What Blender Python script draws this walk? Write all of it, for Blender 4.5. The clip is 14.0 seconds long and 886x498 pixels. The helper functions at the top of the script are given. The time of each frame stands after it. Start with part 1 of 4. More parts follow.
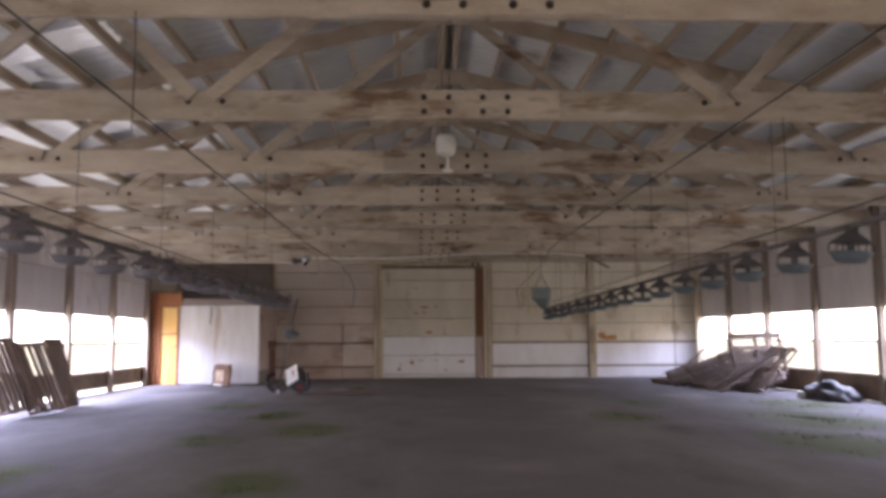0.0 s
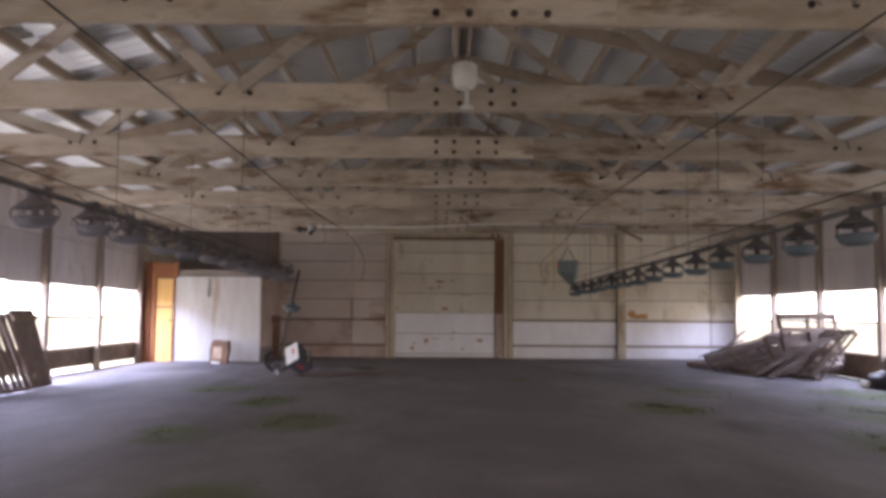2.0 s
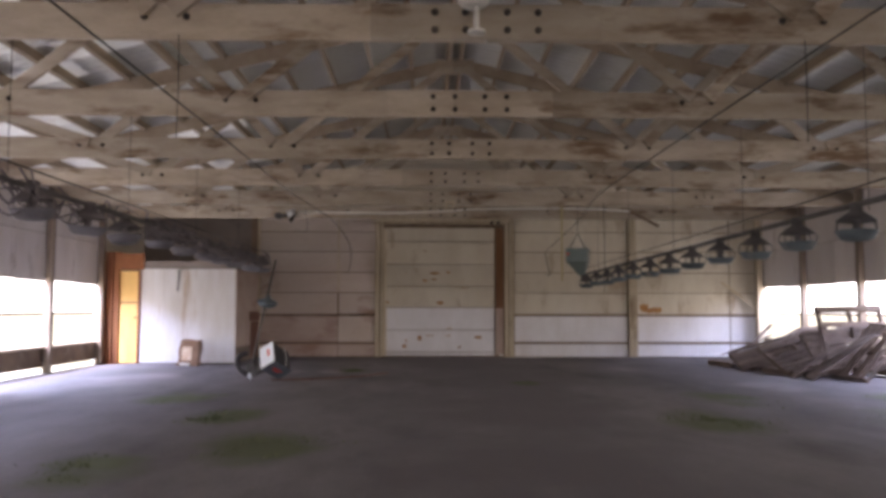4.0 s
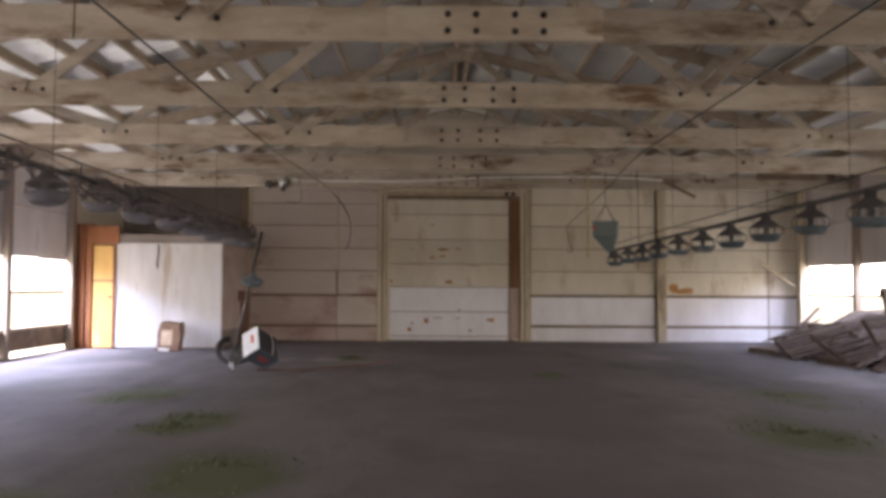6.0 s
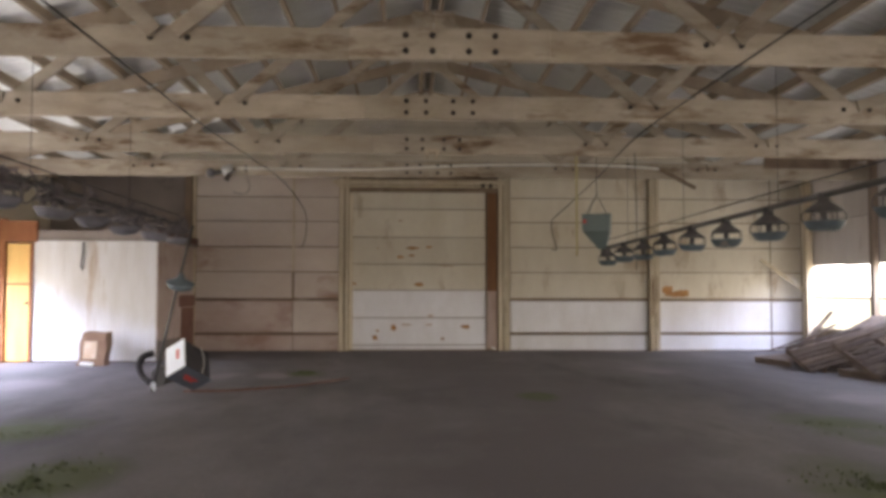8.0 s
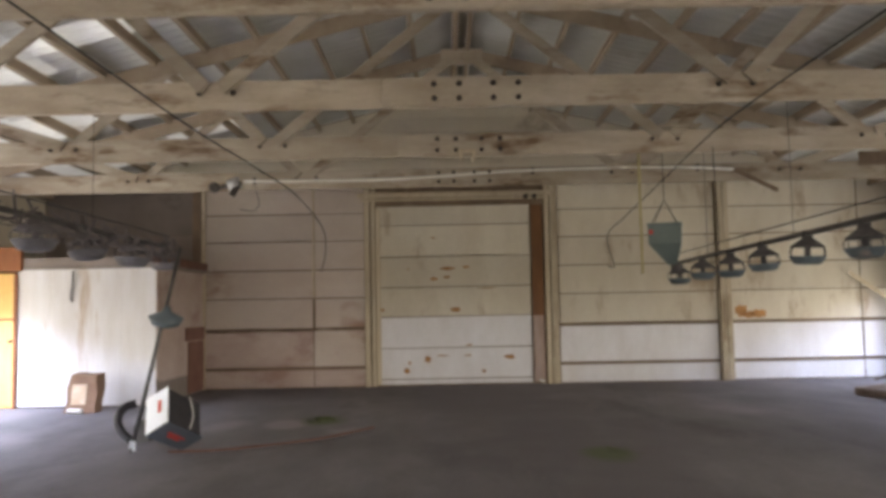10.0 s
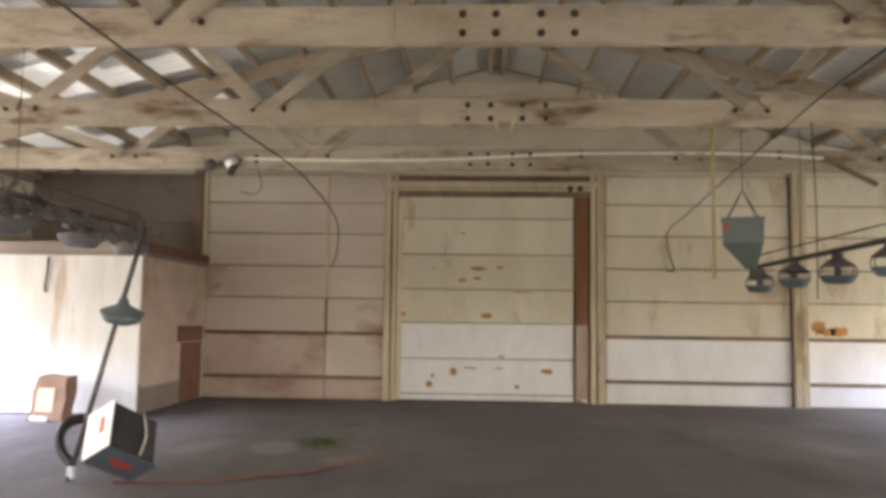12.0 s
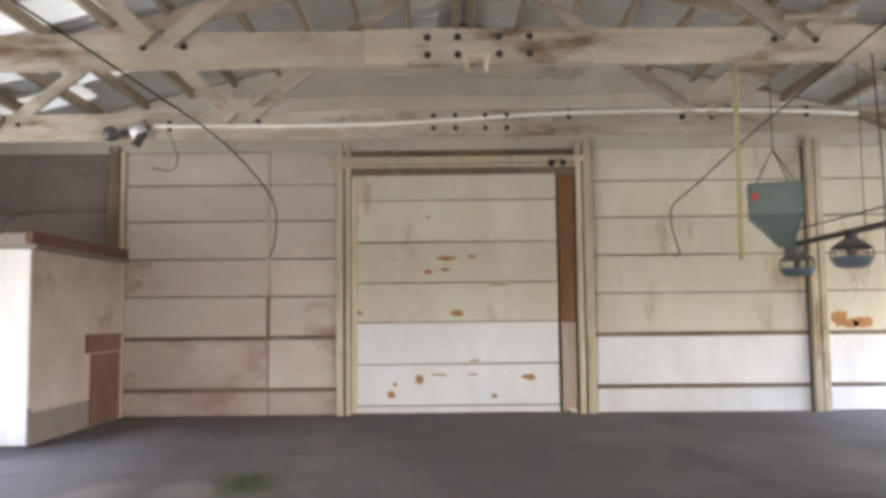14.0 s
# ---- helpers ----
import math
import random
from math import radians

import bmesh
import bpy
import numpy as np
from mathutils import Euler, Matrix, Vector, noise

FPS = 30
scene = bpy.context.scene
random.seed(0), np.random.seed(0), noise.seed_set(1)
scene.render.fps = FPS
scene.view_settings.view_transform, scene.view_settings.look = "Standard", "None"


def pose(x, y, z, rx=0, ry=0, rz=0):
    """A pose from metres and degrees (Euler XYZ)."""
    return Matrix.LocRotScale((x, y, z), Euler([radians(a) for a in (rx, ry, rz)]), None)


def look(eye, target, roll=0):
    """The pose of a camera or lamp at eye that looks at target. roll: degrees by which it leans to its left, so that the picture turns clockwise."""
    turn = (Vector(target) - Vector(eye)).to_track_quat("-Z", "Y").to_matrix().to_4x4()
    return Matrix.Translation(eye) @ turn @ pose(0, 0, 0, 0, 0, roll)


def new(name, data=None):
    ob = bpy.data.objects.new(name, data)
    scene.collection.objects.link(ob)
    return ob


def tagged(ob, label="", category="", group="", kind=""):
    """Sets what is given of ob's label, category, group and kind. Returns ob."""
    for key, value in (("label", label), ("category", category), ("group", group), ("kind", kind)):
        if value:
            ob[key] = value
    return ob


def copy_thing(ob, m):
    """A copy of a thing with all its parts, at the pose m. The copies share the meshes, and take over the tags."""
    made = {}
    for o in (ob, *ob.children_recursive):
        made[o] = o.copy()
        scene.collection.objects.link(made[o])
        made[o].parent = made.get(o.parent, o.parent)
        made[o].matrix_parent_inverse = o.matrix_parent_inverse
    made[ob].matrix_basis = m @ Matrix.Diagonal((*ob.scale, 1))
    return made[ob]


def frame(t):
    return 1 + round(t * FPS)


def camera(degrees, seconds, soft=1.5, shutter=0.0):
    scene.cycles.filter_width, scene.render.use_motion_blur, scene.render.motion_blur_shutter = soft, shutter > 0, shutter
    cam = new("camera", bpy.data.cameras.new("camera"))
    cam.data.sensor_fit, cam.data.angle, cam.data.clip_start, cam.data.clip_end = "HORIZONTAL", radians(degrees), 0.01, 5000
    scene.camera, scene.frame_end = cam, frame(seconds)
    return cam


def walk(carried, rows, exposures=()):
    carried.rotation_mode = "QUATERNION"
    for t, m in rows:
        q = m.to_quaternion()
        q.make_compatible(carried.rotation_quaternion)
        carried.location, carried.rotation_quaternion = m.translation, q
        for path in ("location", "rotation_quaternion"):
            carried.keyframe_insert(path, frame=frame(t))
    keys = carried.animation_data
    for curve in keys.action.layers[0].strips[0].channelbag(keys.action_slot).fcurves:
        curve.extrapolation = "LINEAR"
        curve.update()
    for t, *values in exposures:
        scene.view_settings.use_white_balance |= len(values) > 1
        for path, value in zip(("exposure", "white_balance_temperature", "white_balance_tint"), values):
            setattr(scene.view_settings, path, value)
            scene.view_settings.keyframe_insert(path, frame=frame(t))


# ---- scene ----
cam = camera(57.0, 14.0, soft=3.8, shutter=0.5)
PATH = [
    (0, (0.632, -2.258, 1.203), (0.691, -0.27, 1.416), -0.3),
    (0.5, (0.685, -1.834, 1.191), (0.768, 0.156, 1.372), -0.7),
    (1, (0.718, -1.343, 1.171), (0.737, 0.649, 1.349), -0.1),
    (1.5, (0.697, -0.907, 1.237), (0.747, 1.085, 1.405), -0.6),
    (2, (0.696, -0.498, 1.189), (0.711, 1.496, 1.347), 0.4),
    (2.5, (0.664, 0.003, 1.192), (0.71, 1.994, 1.373), 0.1),
    (3, (0.67, 0.488, 1.199), (0.686, 2.481, 1.37), 0.2),
    (5.5, (0.585, 2.801, 1.191), (0.655, 4.797, 1.303), -0.1),
    (6, (0.585, 3.272, 1.212), (0.607, 5.27, 1.305), 0.3),
    (6.5, (0.607, 3.737, 1.187), (0.711, 5.734, 1.244), -0.8),
    (7, (0.666, 4.226, 1.201), (0.74, 6.224, 1.271), -0.9),
    (7.5, (0.64, 4.695, 1.193), (0.784, 6.687, 1.296), -2.5),
    (8, (0.708, 5.186, 1.224), (0.793, 7.181, 1.323), 0.1),
    (8.5, (0.69, 5.621, 1.228), (0.786, 7.614, 1.366), 0.3),
    (9, (0.754, 6.106, 1.275), (0.77, 8.1, 1.428), -0.5),
    (11.5, (0.712, 8.434, 1.343), (0.704, 10.429, 1.481), -1.4),
    (12, (0.804, 8.850, 1.296), (0.715, 10.841, 1.462), 0.76),
    (12.5, (0.682, 9.262, 1.270), (0.608, 11.254, 1.428), 1.61),
    (13, (0.828, 9.712, 1.286), (0.779, 11.708, 1.407), 0.72),
    (13.5, (0.662, 10.174, 1.239), (0.649, 12.167, 1.416), -0.14),
    (14, (0.812, 10.71, 1.308), (0.80, 12.704, 1.468), -0.6),
]
EXPOSURES = [(0.0, 0.82, 6600, 25), (3.0, 0.75, 6600, 25), (6.5, 1.07, 6950, 20), (9.0, 1.33, 6950, 15), (11.5, 1.68, 7150, 13), (12.5, 2.02, 7350, 13), (13.5, 2.25, 7050, 14), (14.0, 2.38, 6350, 13)]
walk(cam, [(t, look(eye, target, roll)) for t, eye, target, roll in PATH], EXPOSURES)

# ---- world and light ----
world = bpy.data.worlds.new("sky")
scene.world = world
world.use_nodes = True
wn, wl = world.node_tree.nodes, world.node_tree.links
sky = wn.new("ShaderNodeTexSky")
sky.sky_type, sky.sun_disc = "NISHITA", False
sky.sun_elevation, sky.sun_rotation = radians(54), radians(-144)
sky.air_density, sky.dust_density = 1.0, 2.0
wn["Background"].inputs["Strength"].default_value = 0.15
wl.new(sky.outputs["Color"], wn["Background"].inputs["Color"])

sun = new("sun", bpy.data.lights.new("sun", "SUN"))
sun.data.energy, sun.data.angle, sun.data.color = 5.0, radians(0.5), (1.0, 0.95, 0.87)
sun.matrix_world = look((-10, -14, 24), (0, 0, 0))


def daylight(name, eye, target, sx, sy, watts, color):
    """An area lamp standing in for daylight, in an opening or outside it."""
    lamp = new(name, bpy.data.lights.new(name, "AREA"))
    lamp.data.shape, lamp.data.size, lamp.data.size_y = "RECTANGLE", sx, sy
    lamp.data.energy, lamp.data.color = watts, color
    lamp.matrix_world = look(eye, target)
    return lamp


LEFT, RIGHT, BACK, FRONT, MID = -6.35, 8.75, 21.54, -6.0, 1.05
APEX, SLOPE, CHORD = 5.28, 0.24, 3.11
BAY, FIRST = 2.34, 4.84 - 4 * 2.34
SILL, HEAD = 0.45, 1.70
# added warm lamps in the window bands, for light bounced off the sunlit ground
daylight("bounce_left", (LEFT - 0.3, 7.0, 1.15), (LEFT + 3, 7.0, 1.4), 24, 1.3, 130, (1.0, 0.97, 0.86))
daylight("bounce_right", (RIGHT + 0.3, 7.8, 1.15), (RIGHT - 3, 7.8, 1.4), 26, 1.3, 135, (1.0, 0.97, 0.87))
# added lamps outside for the cool upper sky, reaching only below the window heads
daylight("high_sky_left", (LEFT - 1.3, 7.0, 3.0), (LEFT + 2, 7.0, 0.0), 24, 1.9, 4200, (0.58, 0.70, 1.0))
daylight("high_sky_right", (RIGHT + 1.3, 7.8, 3.0), (RIGHT - 2, 7.8, 0.0), 26, 1.9, 2300, (0.60, 0.72, 1.0))
daylight("sky_front", (MID, FRONT - 0.4, 1.6), (MID, 10, 2.2), 5.6, 2.9, 45, (1.0, 0.97, 0.92))


# ---- materials ----
def material(name, base, other, rough=0.85, metal=0.0, scale=3.0, stretch=(1, 1, 1), bump=0.25, fine=60.0,
             stain=None, stain_scale=0.9, stain_at=0.58, vary=0.12, through_light=0.0):
    """A procedural surface: two tones at a large scale, fine grain, optional stains, a little variation from piece to piece."""
    m = bpy.data.materials.new(name)
    m.use_nodes = True
    n, l = m.node_tree.nodes, m.node_tree.links
    b = n["Principled BSDF"]
    geo = n.new("ShaderNodeNewGeometry")
    mp = n.new("ShaderNodeMapping")
    mp.inputs["Scale"].default_value = stretch
    l.new(geo.outputs["Position"], mp.inputs["Vector"])

    def cloud(sc, detail, vec):
        t = n.new("ShaderNodeTexNoise")
        t.inputs["Scale"].default_value, t.inputs["Detail"].default_value, t.inputs["Roughness"].default_value = sc, detail, 0.65
        l.new(vec, t.inputs["Vector"])
        return t.outputs["Fac"]

    def ramp(fac, lo, hi):
        r = n.new("ShaderNodeMapRange")
        r.inputs["From Min"].default_value, r.inputs["From Max"].default_value = lo, hi
        l.new(fac, r.inputs["Value"])
        return r.outputs["Result"]

    def mix(fac, a, c):
        x = n.new("ShaderNodeMix")
        x.data_type = "RGBA"
        l.new(fac, x.inputs["Factor"])
        for sock, v in ((x.inputs["A"], a), (x.inputs["B"], c)):
            if isinstance(v, tuple):
                sock.default_value = (*v, 1)
            else:
                l.new(v, sock)
        return x.outputs["Result"]

    big = cloud(scale, 5, mp.outputs["Vector"])
    col = mix(ramp(big, 0.32, 0.68), base, other)
    if stain:
        spots = cloud(stain_scale, 7, mp.outputs["Vector"])
        col = mix(ramp(spots, stain_at, stain_at + 0.12), col, stain)
    grain = cloud(fine, 3, mp.outputs["Vector"])
    info = n.new("ShaderNodeObjectInfo")
    hsv = n.new("ShaderNodeHueSaturation")
    vmix = n.new("ShaderNodeMath")
    vmix.operation = "MULTIPLY_ADD"
    vmix.inputs[1].default_value, vmix.inputs[2].default_value = 2 * vary, 1 - vary
    l.new(info.outputs["Random"], vmix.inputs[0])
    gm = n.new("ShaderNodeMath")
    gm.operation = "MULTIPLY_ADD"
    gm.inputs[1].default_value, gm.inputs[2].default_value = 0.35, 0.825
    l.new(grain, gm.inputs[0])
    vv = n.new("ShaderNodeMath")
    vv.operation = "MULTIPLY"
    l.new(vmix.outputs[0], vv.inputs[0])
    l.new(gm.outputs[0], vv.inputs[1])
    l.new(vv.outputs[0], hsv.inputs["Value"])
    l.new(col, hsv.inputs["Color"])
    l.new(hsv.outputs["Color"], b.inputs["Base Color"])
    b.inputs["Roughness"].default_value, b.inputs["Metallic"].default_value = rough, metal
    if bump:
        bp = n.new("ShaderNodeBump")
        bp.inputs["Strength"].default_value, bp.inputs["Distance"].default_value = bump, 0.01
        l.new(grain, bp.inputs["Height"])
        l.new(bp.outputs["Normal"], b.inputs["Normal"])
    if through_light:
        tr = n.new("ShaderNodeBsdfTranslucent")
        l.new(hsv.outputs["Color"], tr.inputs["Color"])
        ms = n.new("ShaderNodeMixShader")
        ms.inputs[0].default_value = through_light
        l.new(b.outputs["BSDF"], ms.inputs[1])
        l.new(tr.outputs["BSDF"], ms.inputs[2])
        l.new(ms.outputs["Shader"], n["Material Output"].inputs["Surface"])
    return m


def floor_material():
    """Grey dirt and dung-stained concrete, darker down the middle, with mossy patches."""
    m = material("dirt_floor", (0.20, 0.182, 0.19), (0.105, 0.094, 0.10), rough=0.95, scale=0.55, stretch=(1.3, 0.55, 1), bump=0.5, fine=25,
                 stain=(0.085, 0.075, 0.078), stain_scale=0.35, stain_at=0.55, vary=0.0)
    n, l = m.node_tree.nodes, m.node_tree.links
    hsv = [x for x in n if x.type == "HUE_SAT"][0]
    geo = [x for x in n if x.type == "NEW_GEOMETRY"][0]
    col = hsv.outputs["Color"]
    for spots, tone in ((DARK_BAND, (0.128, 0.111, 0.118, 1)), (PALE_SPOTS, (0.235, 0.212, 0.218, 1)), (MOSS, (0.088, 0.104, 0.046, 1))):
        total = None
        for x, y, r in spots:
            d = n.new("ShaderNodeVectorMath")
            d.operation = "DISTANCE"
            sc = n.new("ShaderNodeVectorMath")
            sc.operation = "MULTIPLY"
            sc.inputs[1].default_value = (1, 0.6, 1)
            l.new(geo.outputs["Position"], sc.inputs[0])
            l.new(sc.outputs[0], d.inputs[0])
            d.inputs[1].default_value = (x, y * 0.6, 0)
            k = n.new("ShaderNodeMapRange")
            k.inputs["From Min"].default_value, k.inputs["From Max"].default_value = r, r * 0.25
            l.new(d.outputs["Value"], k.inputs["Value"])
            if total is None:
                total = k.outputs[0]
            else:
                mx = n.new("ShaderNodeMath")
                mx.operation = "MAXIMUM"
                l.new(total, mx.inputs[0])
                l.new(k.outputs[0], mx.inputs[1])
                total = mx.outputs[0]
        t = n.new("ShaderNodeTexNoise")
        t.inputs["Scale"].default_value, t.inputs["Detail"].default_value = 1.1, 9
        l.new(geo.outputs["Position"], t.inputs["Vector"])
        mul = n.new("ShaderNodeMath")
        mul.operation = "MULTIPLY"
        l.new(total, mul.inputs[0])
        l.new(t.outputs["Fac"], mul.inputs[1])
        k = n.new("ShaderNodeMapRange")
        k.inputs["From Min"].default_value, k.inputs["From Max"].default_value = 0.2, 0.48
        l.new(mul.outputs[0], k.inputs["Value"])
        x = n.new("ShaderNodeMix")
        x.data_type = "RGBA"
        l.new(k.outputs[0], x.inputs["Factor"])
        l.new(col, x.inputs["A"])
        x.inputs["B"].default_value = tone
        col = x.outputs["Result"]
    l.new(col, n["Principled BSDF"].inputs["Base Color"])
    return m


# darker spots down the middle of the floor and along the end wall
DARK_BAND = [(1.9, 3.5, 2.3), (1.5, 7.5, 2.2), (1.7, 11.5, 2.3), (2.0, 15.5, 2.4), (1.4, 19.5, 2.6), (-1.8, 20.8, 1.2), (4.6, 20.8, 1.4)]
# pale dusty smears on the floor, then three wide pale spots near the windows
PALE_SPOTS = [(-1.9, 16.9, 0.5), (-1.2, 17.0, 0.45), (-0.4, 16.3, 0.4), (4.4, 17.6, 0.6), (-4.5, 15.5, 1.3), (-5.2, 12.5, 1.2), (6.0, 14.2, 0.9)]
# mossy spots on the floor: x, y, radius
MOSS = [(-0.75, 4.7, 0.75), (-0.8, 8.6, 0.9), (-1.9, 7.6, 0.7), (-1.6, 10.6, 0.7), (3.7, 10.2, 0.9), (6.3, 9.6, 1.5), (5.3, 7.0, 1.3),
        (-0.75, 17.4, 0.5), (4.6, 12.4, 0.8), (-2.6, 12.5, 0.9), (-3.2, 5.2, 0.8), (7.3, 12.0, 1.2), (2.2, 14.6, 0.4)]
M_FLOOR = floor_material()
M_WHITE = material("stained_white_board", (0.62, 0.57, 0.47), (0.53, 0.47, 0.37), scale=1.2, stretch=(1.5, 1.5, 0.5), bump=0.2,
                   stain=(0.40, 0.32, 0.23), stain_scale=1.6, stain_at=0.57, vary=0.06)
# paler, bluer copy of the white board: window light painted into the low boards
M_WHITE_LOW = material("window_lit_white_board", (0.71, 0.70, 0.72), (0.61, 0.585, 0.585), scale=1.5, stretch=(1.5, 1.5, 0.5), bump=0.2,
                       stain=(0.40, 0.30, 0.22), stain_scale=1.4, stain_at=0.66, vary=0.05)
M_ROOM = material("whitewashed_room_wall", (0.68, 0.67, 0.67), (0.57, 0.54, 0.51), scale=1.4, stretch=(2.5, 2.5, 0.4), stain=(0.45, 0.36, 0.28),
                  stain_scale=1.1, stain_at=0.6, vary=0.03)
M_FRAME = material("weathered_cream_post", (0.58, 0.50, 0.37), (0.44, 0.36, 0.25), scale=2.5, stretch=(3, 3, 0.5), stain=(0.23, 0.16, 0.1), stain_scale=1.3, stain_at=0.6)
M_TIMBER = material("whitewashed_truss_timber", (0.51, 0.445, 0.36), (0.34, 0.275, 0.205), scale=2.2, stretch=(0.6, 1, 2.2), bump=0.4,
                    stain=(0.17, 0.105, 0.06), stain_scale=1.5, stain_at=0.535, vary=0.18)
M_POST = material("grey_brown_wall_post", (0.30, 0.24, 0.19), (0.21, 0.16, 0.125), scale=2.5, stretch=(3, 3, 0.5), stain=(0.12, 0.09, 0.07), stain_scale=1.3)
M_RUSTY = material("rust_streaked_board", (0.60, 0.53, 0.47), (0.51, 0.42, 0.36), scale=0.8, stretch=(0.7, 1.0, 1.2), stain=(0.36, 0.23, 0.17), stain_scale=0.9, stain_at=0.6, vary=0.05)
M_REDBROWN = material("red_brown_board", (0.14, 0.06, 0.042), (0.20, 0.10, 0.07), scale=3, bump=0.3)
M_TIMBER_DARK = material("old_brown_timber", (0.24, 0.17, 0.115), (0.14, 0.095, 0.065), scale=2.2, stretch=(1, 1, 1), bump=0.4, stain=(0.34, 0.28, 0.22), stain_scale=1.2)
M_PURLIN = material("brown_grey_purlin", (0.27, 0.205, 0.15), (0.38, 0.31, 0.23), scale=1.5, stretch=(2, 0.4, 2), bump=0.3)
M_ROOF = material("dull_galvanised_roof_sheet", (0.64, 0.65, 0.63), (0.49, 0.49, 0.46), rough=0.6, metal=0.0, scale=0.7, bump=0.1, stain=(0.30, 0.25, 0.2),
                  stain_scale=0.5, stain_at=0.62, vary=0.03)
M_CLEAR = material("milky_roof_sheet", (0.80, 0.82, 0.80), (0.70, 0.71, 0.66), rough=0.6, scale=0.9, bump=0.05, vary=0.12, through_light=0.07, stain=(0.5, 0.46, 0.38), stain_scale=0.8)
M_GABLE = material("grey_board", (0.63, 0.575, 0.47), (0.52, 0.46, 0.37), scale=0.9, stain=(0.25, 0.2, 0.15), stain_scale=0.7)
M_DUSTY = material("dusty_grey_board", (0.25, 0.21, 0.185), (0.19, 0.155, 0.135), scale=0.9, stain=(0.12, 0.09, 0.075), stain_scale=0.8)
M_SIDE = material("grey_side_panel", (0.70, 0.66, 0.63), (0.58, 0.53, 0.49), scale=0.8, stretch=(1, 1.5, 0.5), stain=(0.27, 0.21, 0.17), stain_scale=0.9, stain_at=0.6)
M_RUST = material("rust_brown_strip", (0.14, 0.062, 0.026), (0.20, 0.095, 0.04), rough=0.8, scale=2.5, stretch=(3, 3, 0.5), bump=0.3, vary=0.0)
M_PALE_BROWN = material("pale_brown_wood", (0.40, 0.31, 0.27), (0.30, 0.21, 0.17), scale=2.5, stretch=(3, 3, 0.6), stain=(0.2, 0.11, 0.07), stain_scale=1.5, vary=0)
M_FLAKE = material("rust_flake", (0.42, 0.22, 0.08), (0.30, 0.14, 0.05), scale=9, fine=80, bump=0.5)
M_ORANGE = material("orange_stained_wood", (0.36, 0.14, 0.055), (0.25, 0.09, 0.04), scale=2.5, stretch=(3, 3, 0.4), bump=0.25)
# strong yellow that carries the glow of the corner room's doorway
M_DOOR = material("honey_doorway_panel", (0.74, 0.47, 0.16), (0.62, 0.36, 0.10), rough=0.6, scale=2, stretch=(3, 3, 0.5), bump=0.15)
M_BOLT = material("dark_iron", (0.035, 0.03, 0.028), (0.06, 0.045, 0.035), rough=0.7, metal=0.3, scale=20, bump=0.2)
M_PAN = material("dusty_blue_feed_pan", (0.12, 0.155, 0.175), (0.085, 0.105, 0.12), rough=0.6, scale=6, bump=0.15, stain=(0.25, 0.22, 0.2), stain_scale=5)
M_CAP = material("dusty_dark_cap", (0.06, 0.057, 0.06), (0.10, 0.092, 0.09), rough=0.8, scale=8, bump=0.2)
M_PAN_DUST = material("caked_pan", (0.20, 0.195, 0.215), (0.14, 0.13, 0.145), rough=0.9, scale=6, bump=0.3, stain=(0.30, 0.27, 0.26), stain_scale=5)
M_CAP_DUST = material("caked_cap", (0.13, 0.115, 0.12), (0.20, 0.175, 0.18), rough=0.95, scale=8, bump=0.4)
M_ZINC = material("bright_zinc", (0.55, 0.55, 0.55), (0.40, 0.40, 0.40), rough=0.4, metal=0.7, scale=9, bump=0.1)
M_RUST_LOW = material("rust_soaked_board", (0.43, 0.32, 0.27), (0.55, 0.45, 0.40), scale=1.1, stretch=(0.8, 1, 1.4), stain=(0.36, 0.235, 0.19), stain_scale=1.0, stain_at=0.55, vary=0.05)
M_TUBE = material("dull_steel_tube", (0.16, 0.155, 0.15), (0.10, 0.09, 0.085), rough=0.5, metal=0.6, scale=4, bump=0.1)
M_HOPPER = material("grey_green_hopper", (0.155, 0.195, 0.19), (0.125, 0.16, 0.155), rough=0.5, metal=0.2, scale=3, bump=0.1)
M_YELLOW = material("yellowed_stick", (0.47, 0.41, 0.22), (0.36, 0.30, 0.15), scale=4)
M_RED = material("red_mark", (0.62, 0.07, 0.05), (0.5, 0.05, 0.04), rough=0.6, scale=6)
M_PLASTIC = material("white_plastic", (0.74, 0.73, 0.68), (0.62, 0.60, 0.54), rough=0.5, scale=5, bump=0.05)
M_BOXWHITE = material("white_enamel", (0.80, 0.84, 0.90), (0.72, 0.76, 0.84), rough=0.4, scale=4, bump=0.05)
M_BOXDARK = material("black_sheet_metal", (0.022, 0.02, 0.024), (0.04, 0.035, 0.038), rough=0.5, metal=0.2, scale=5, bump=0.1)
M_BOXGREY = material("blue_grey_enamel", (0.12, 0.15, 0.19), (0.09, 0.11, 0.14), rough=0.45, scale=5, bump=0.05)
M_CABLE = material("black_cable", (0.025, 0.023, 0.022), (0.04, 0.036, 0.034), rough=0.7, scale=10, bump=0)
M_PALLET = material("grey_brown_pallet_wood", (0.20, 0.15, 0.12), (0.125, 0.088, 0.072), scale=4, stretch=(1, 1, 1), bump=0.4, vary=0.25)
M_SACK = material("brown_paper_sack", (0.30, 0.185, 0.12), (0.21, 0.12, 0.075), scale=4, bump=0.4)
M_LABEL = material("worn_pale_label", (0.62, 0.50, 0.38), (0.5, 0.34, 0.22), scale=8, bump=0.1)
M_GROUND = material("dry_grass_field", (0.44, 0.42, 0.29), (0.52, 0.49, 0.37), scale=0.4, fine=8, bump=0.3, vary=0)
M_LEAF = material("leaf", (0.09, 0.115, 0.042), (0.11, 0.125, 0.055), rough=0.7, scale=3, vary=0.2)


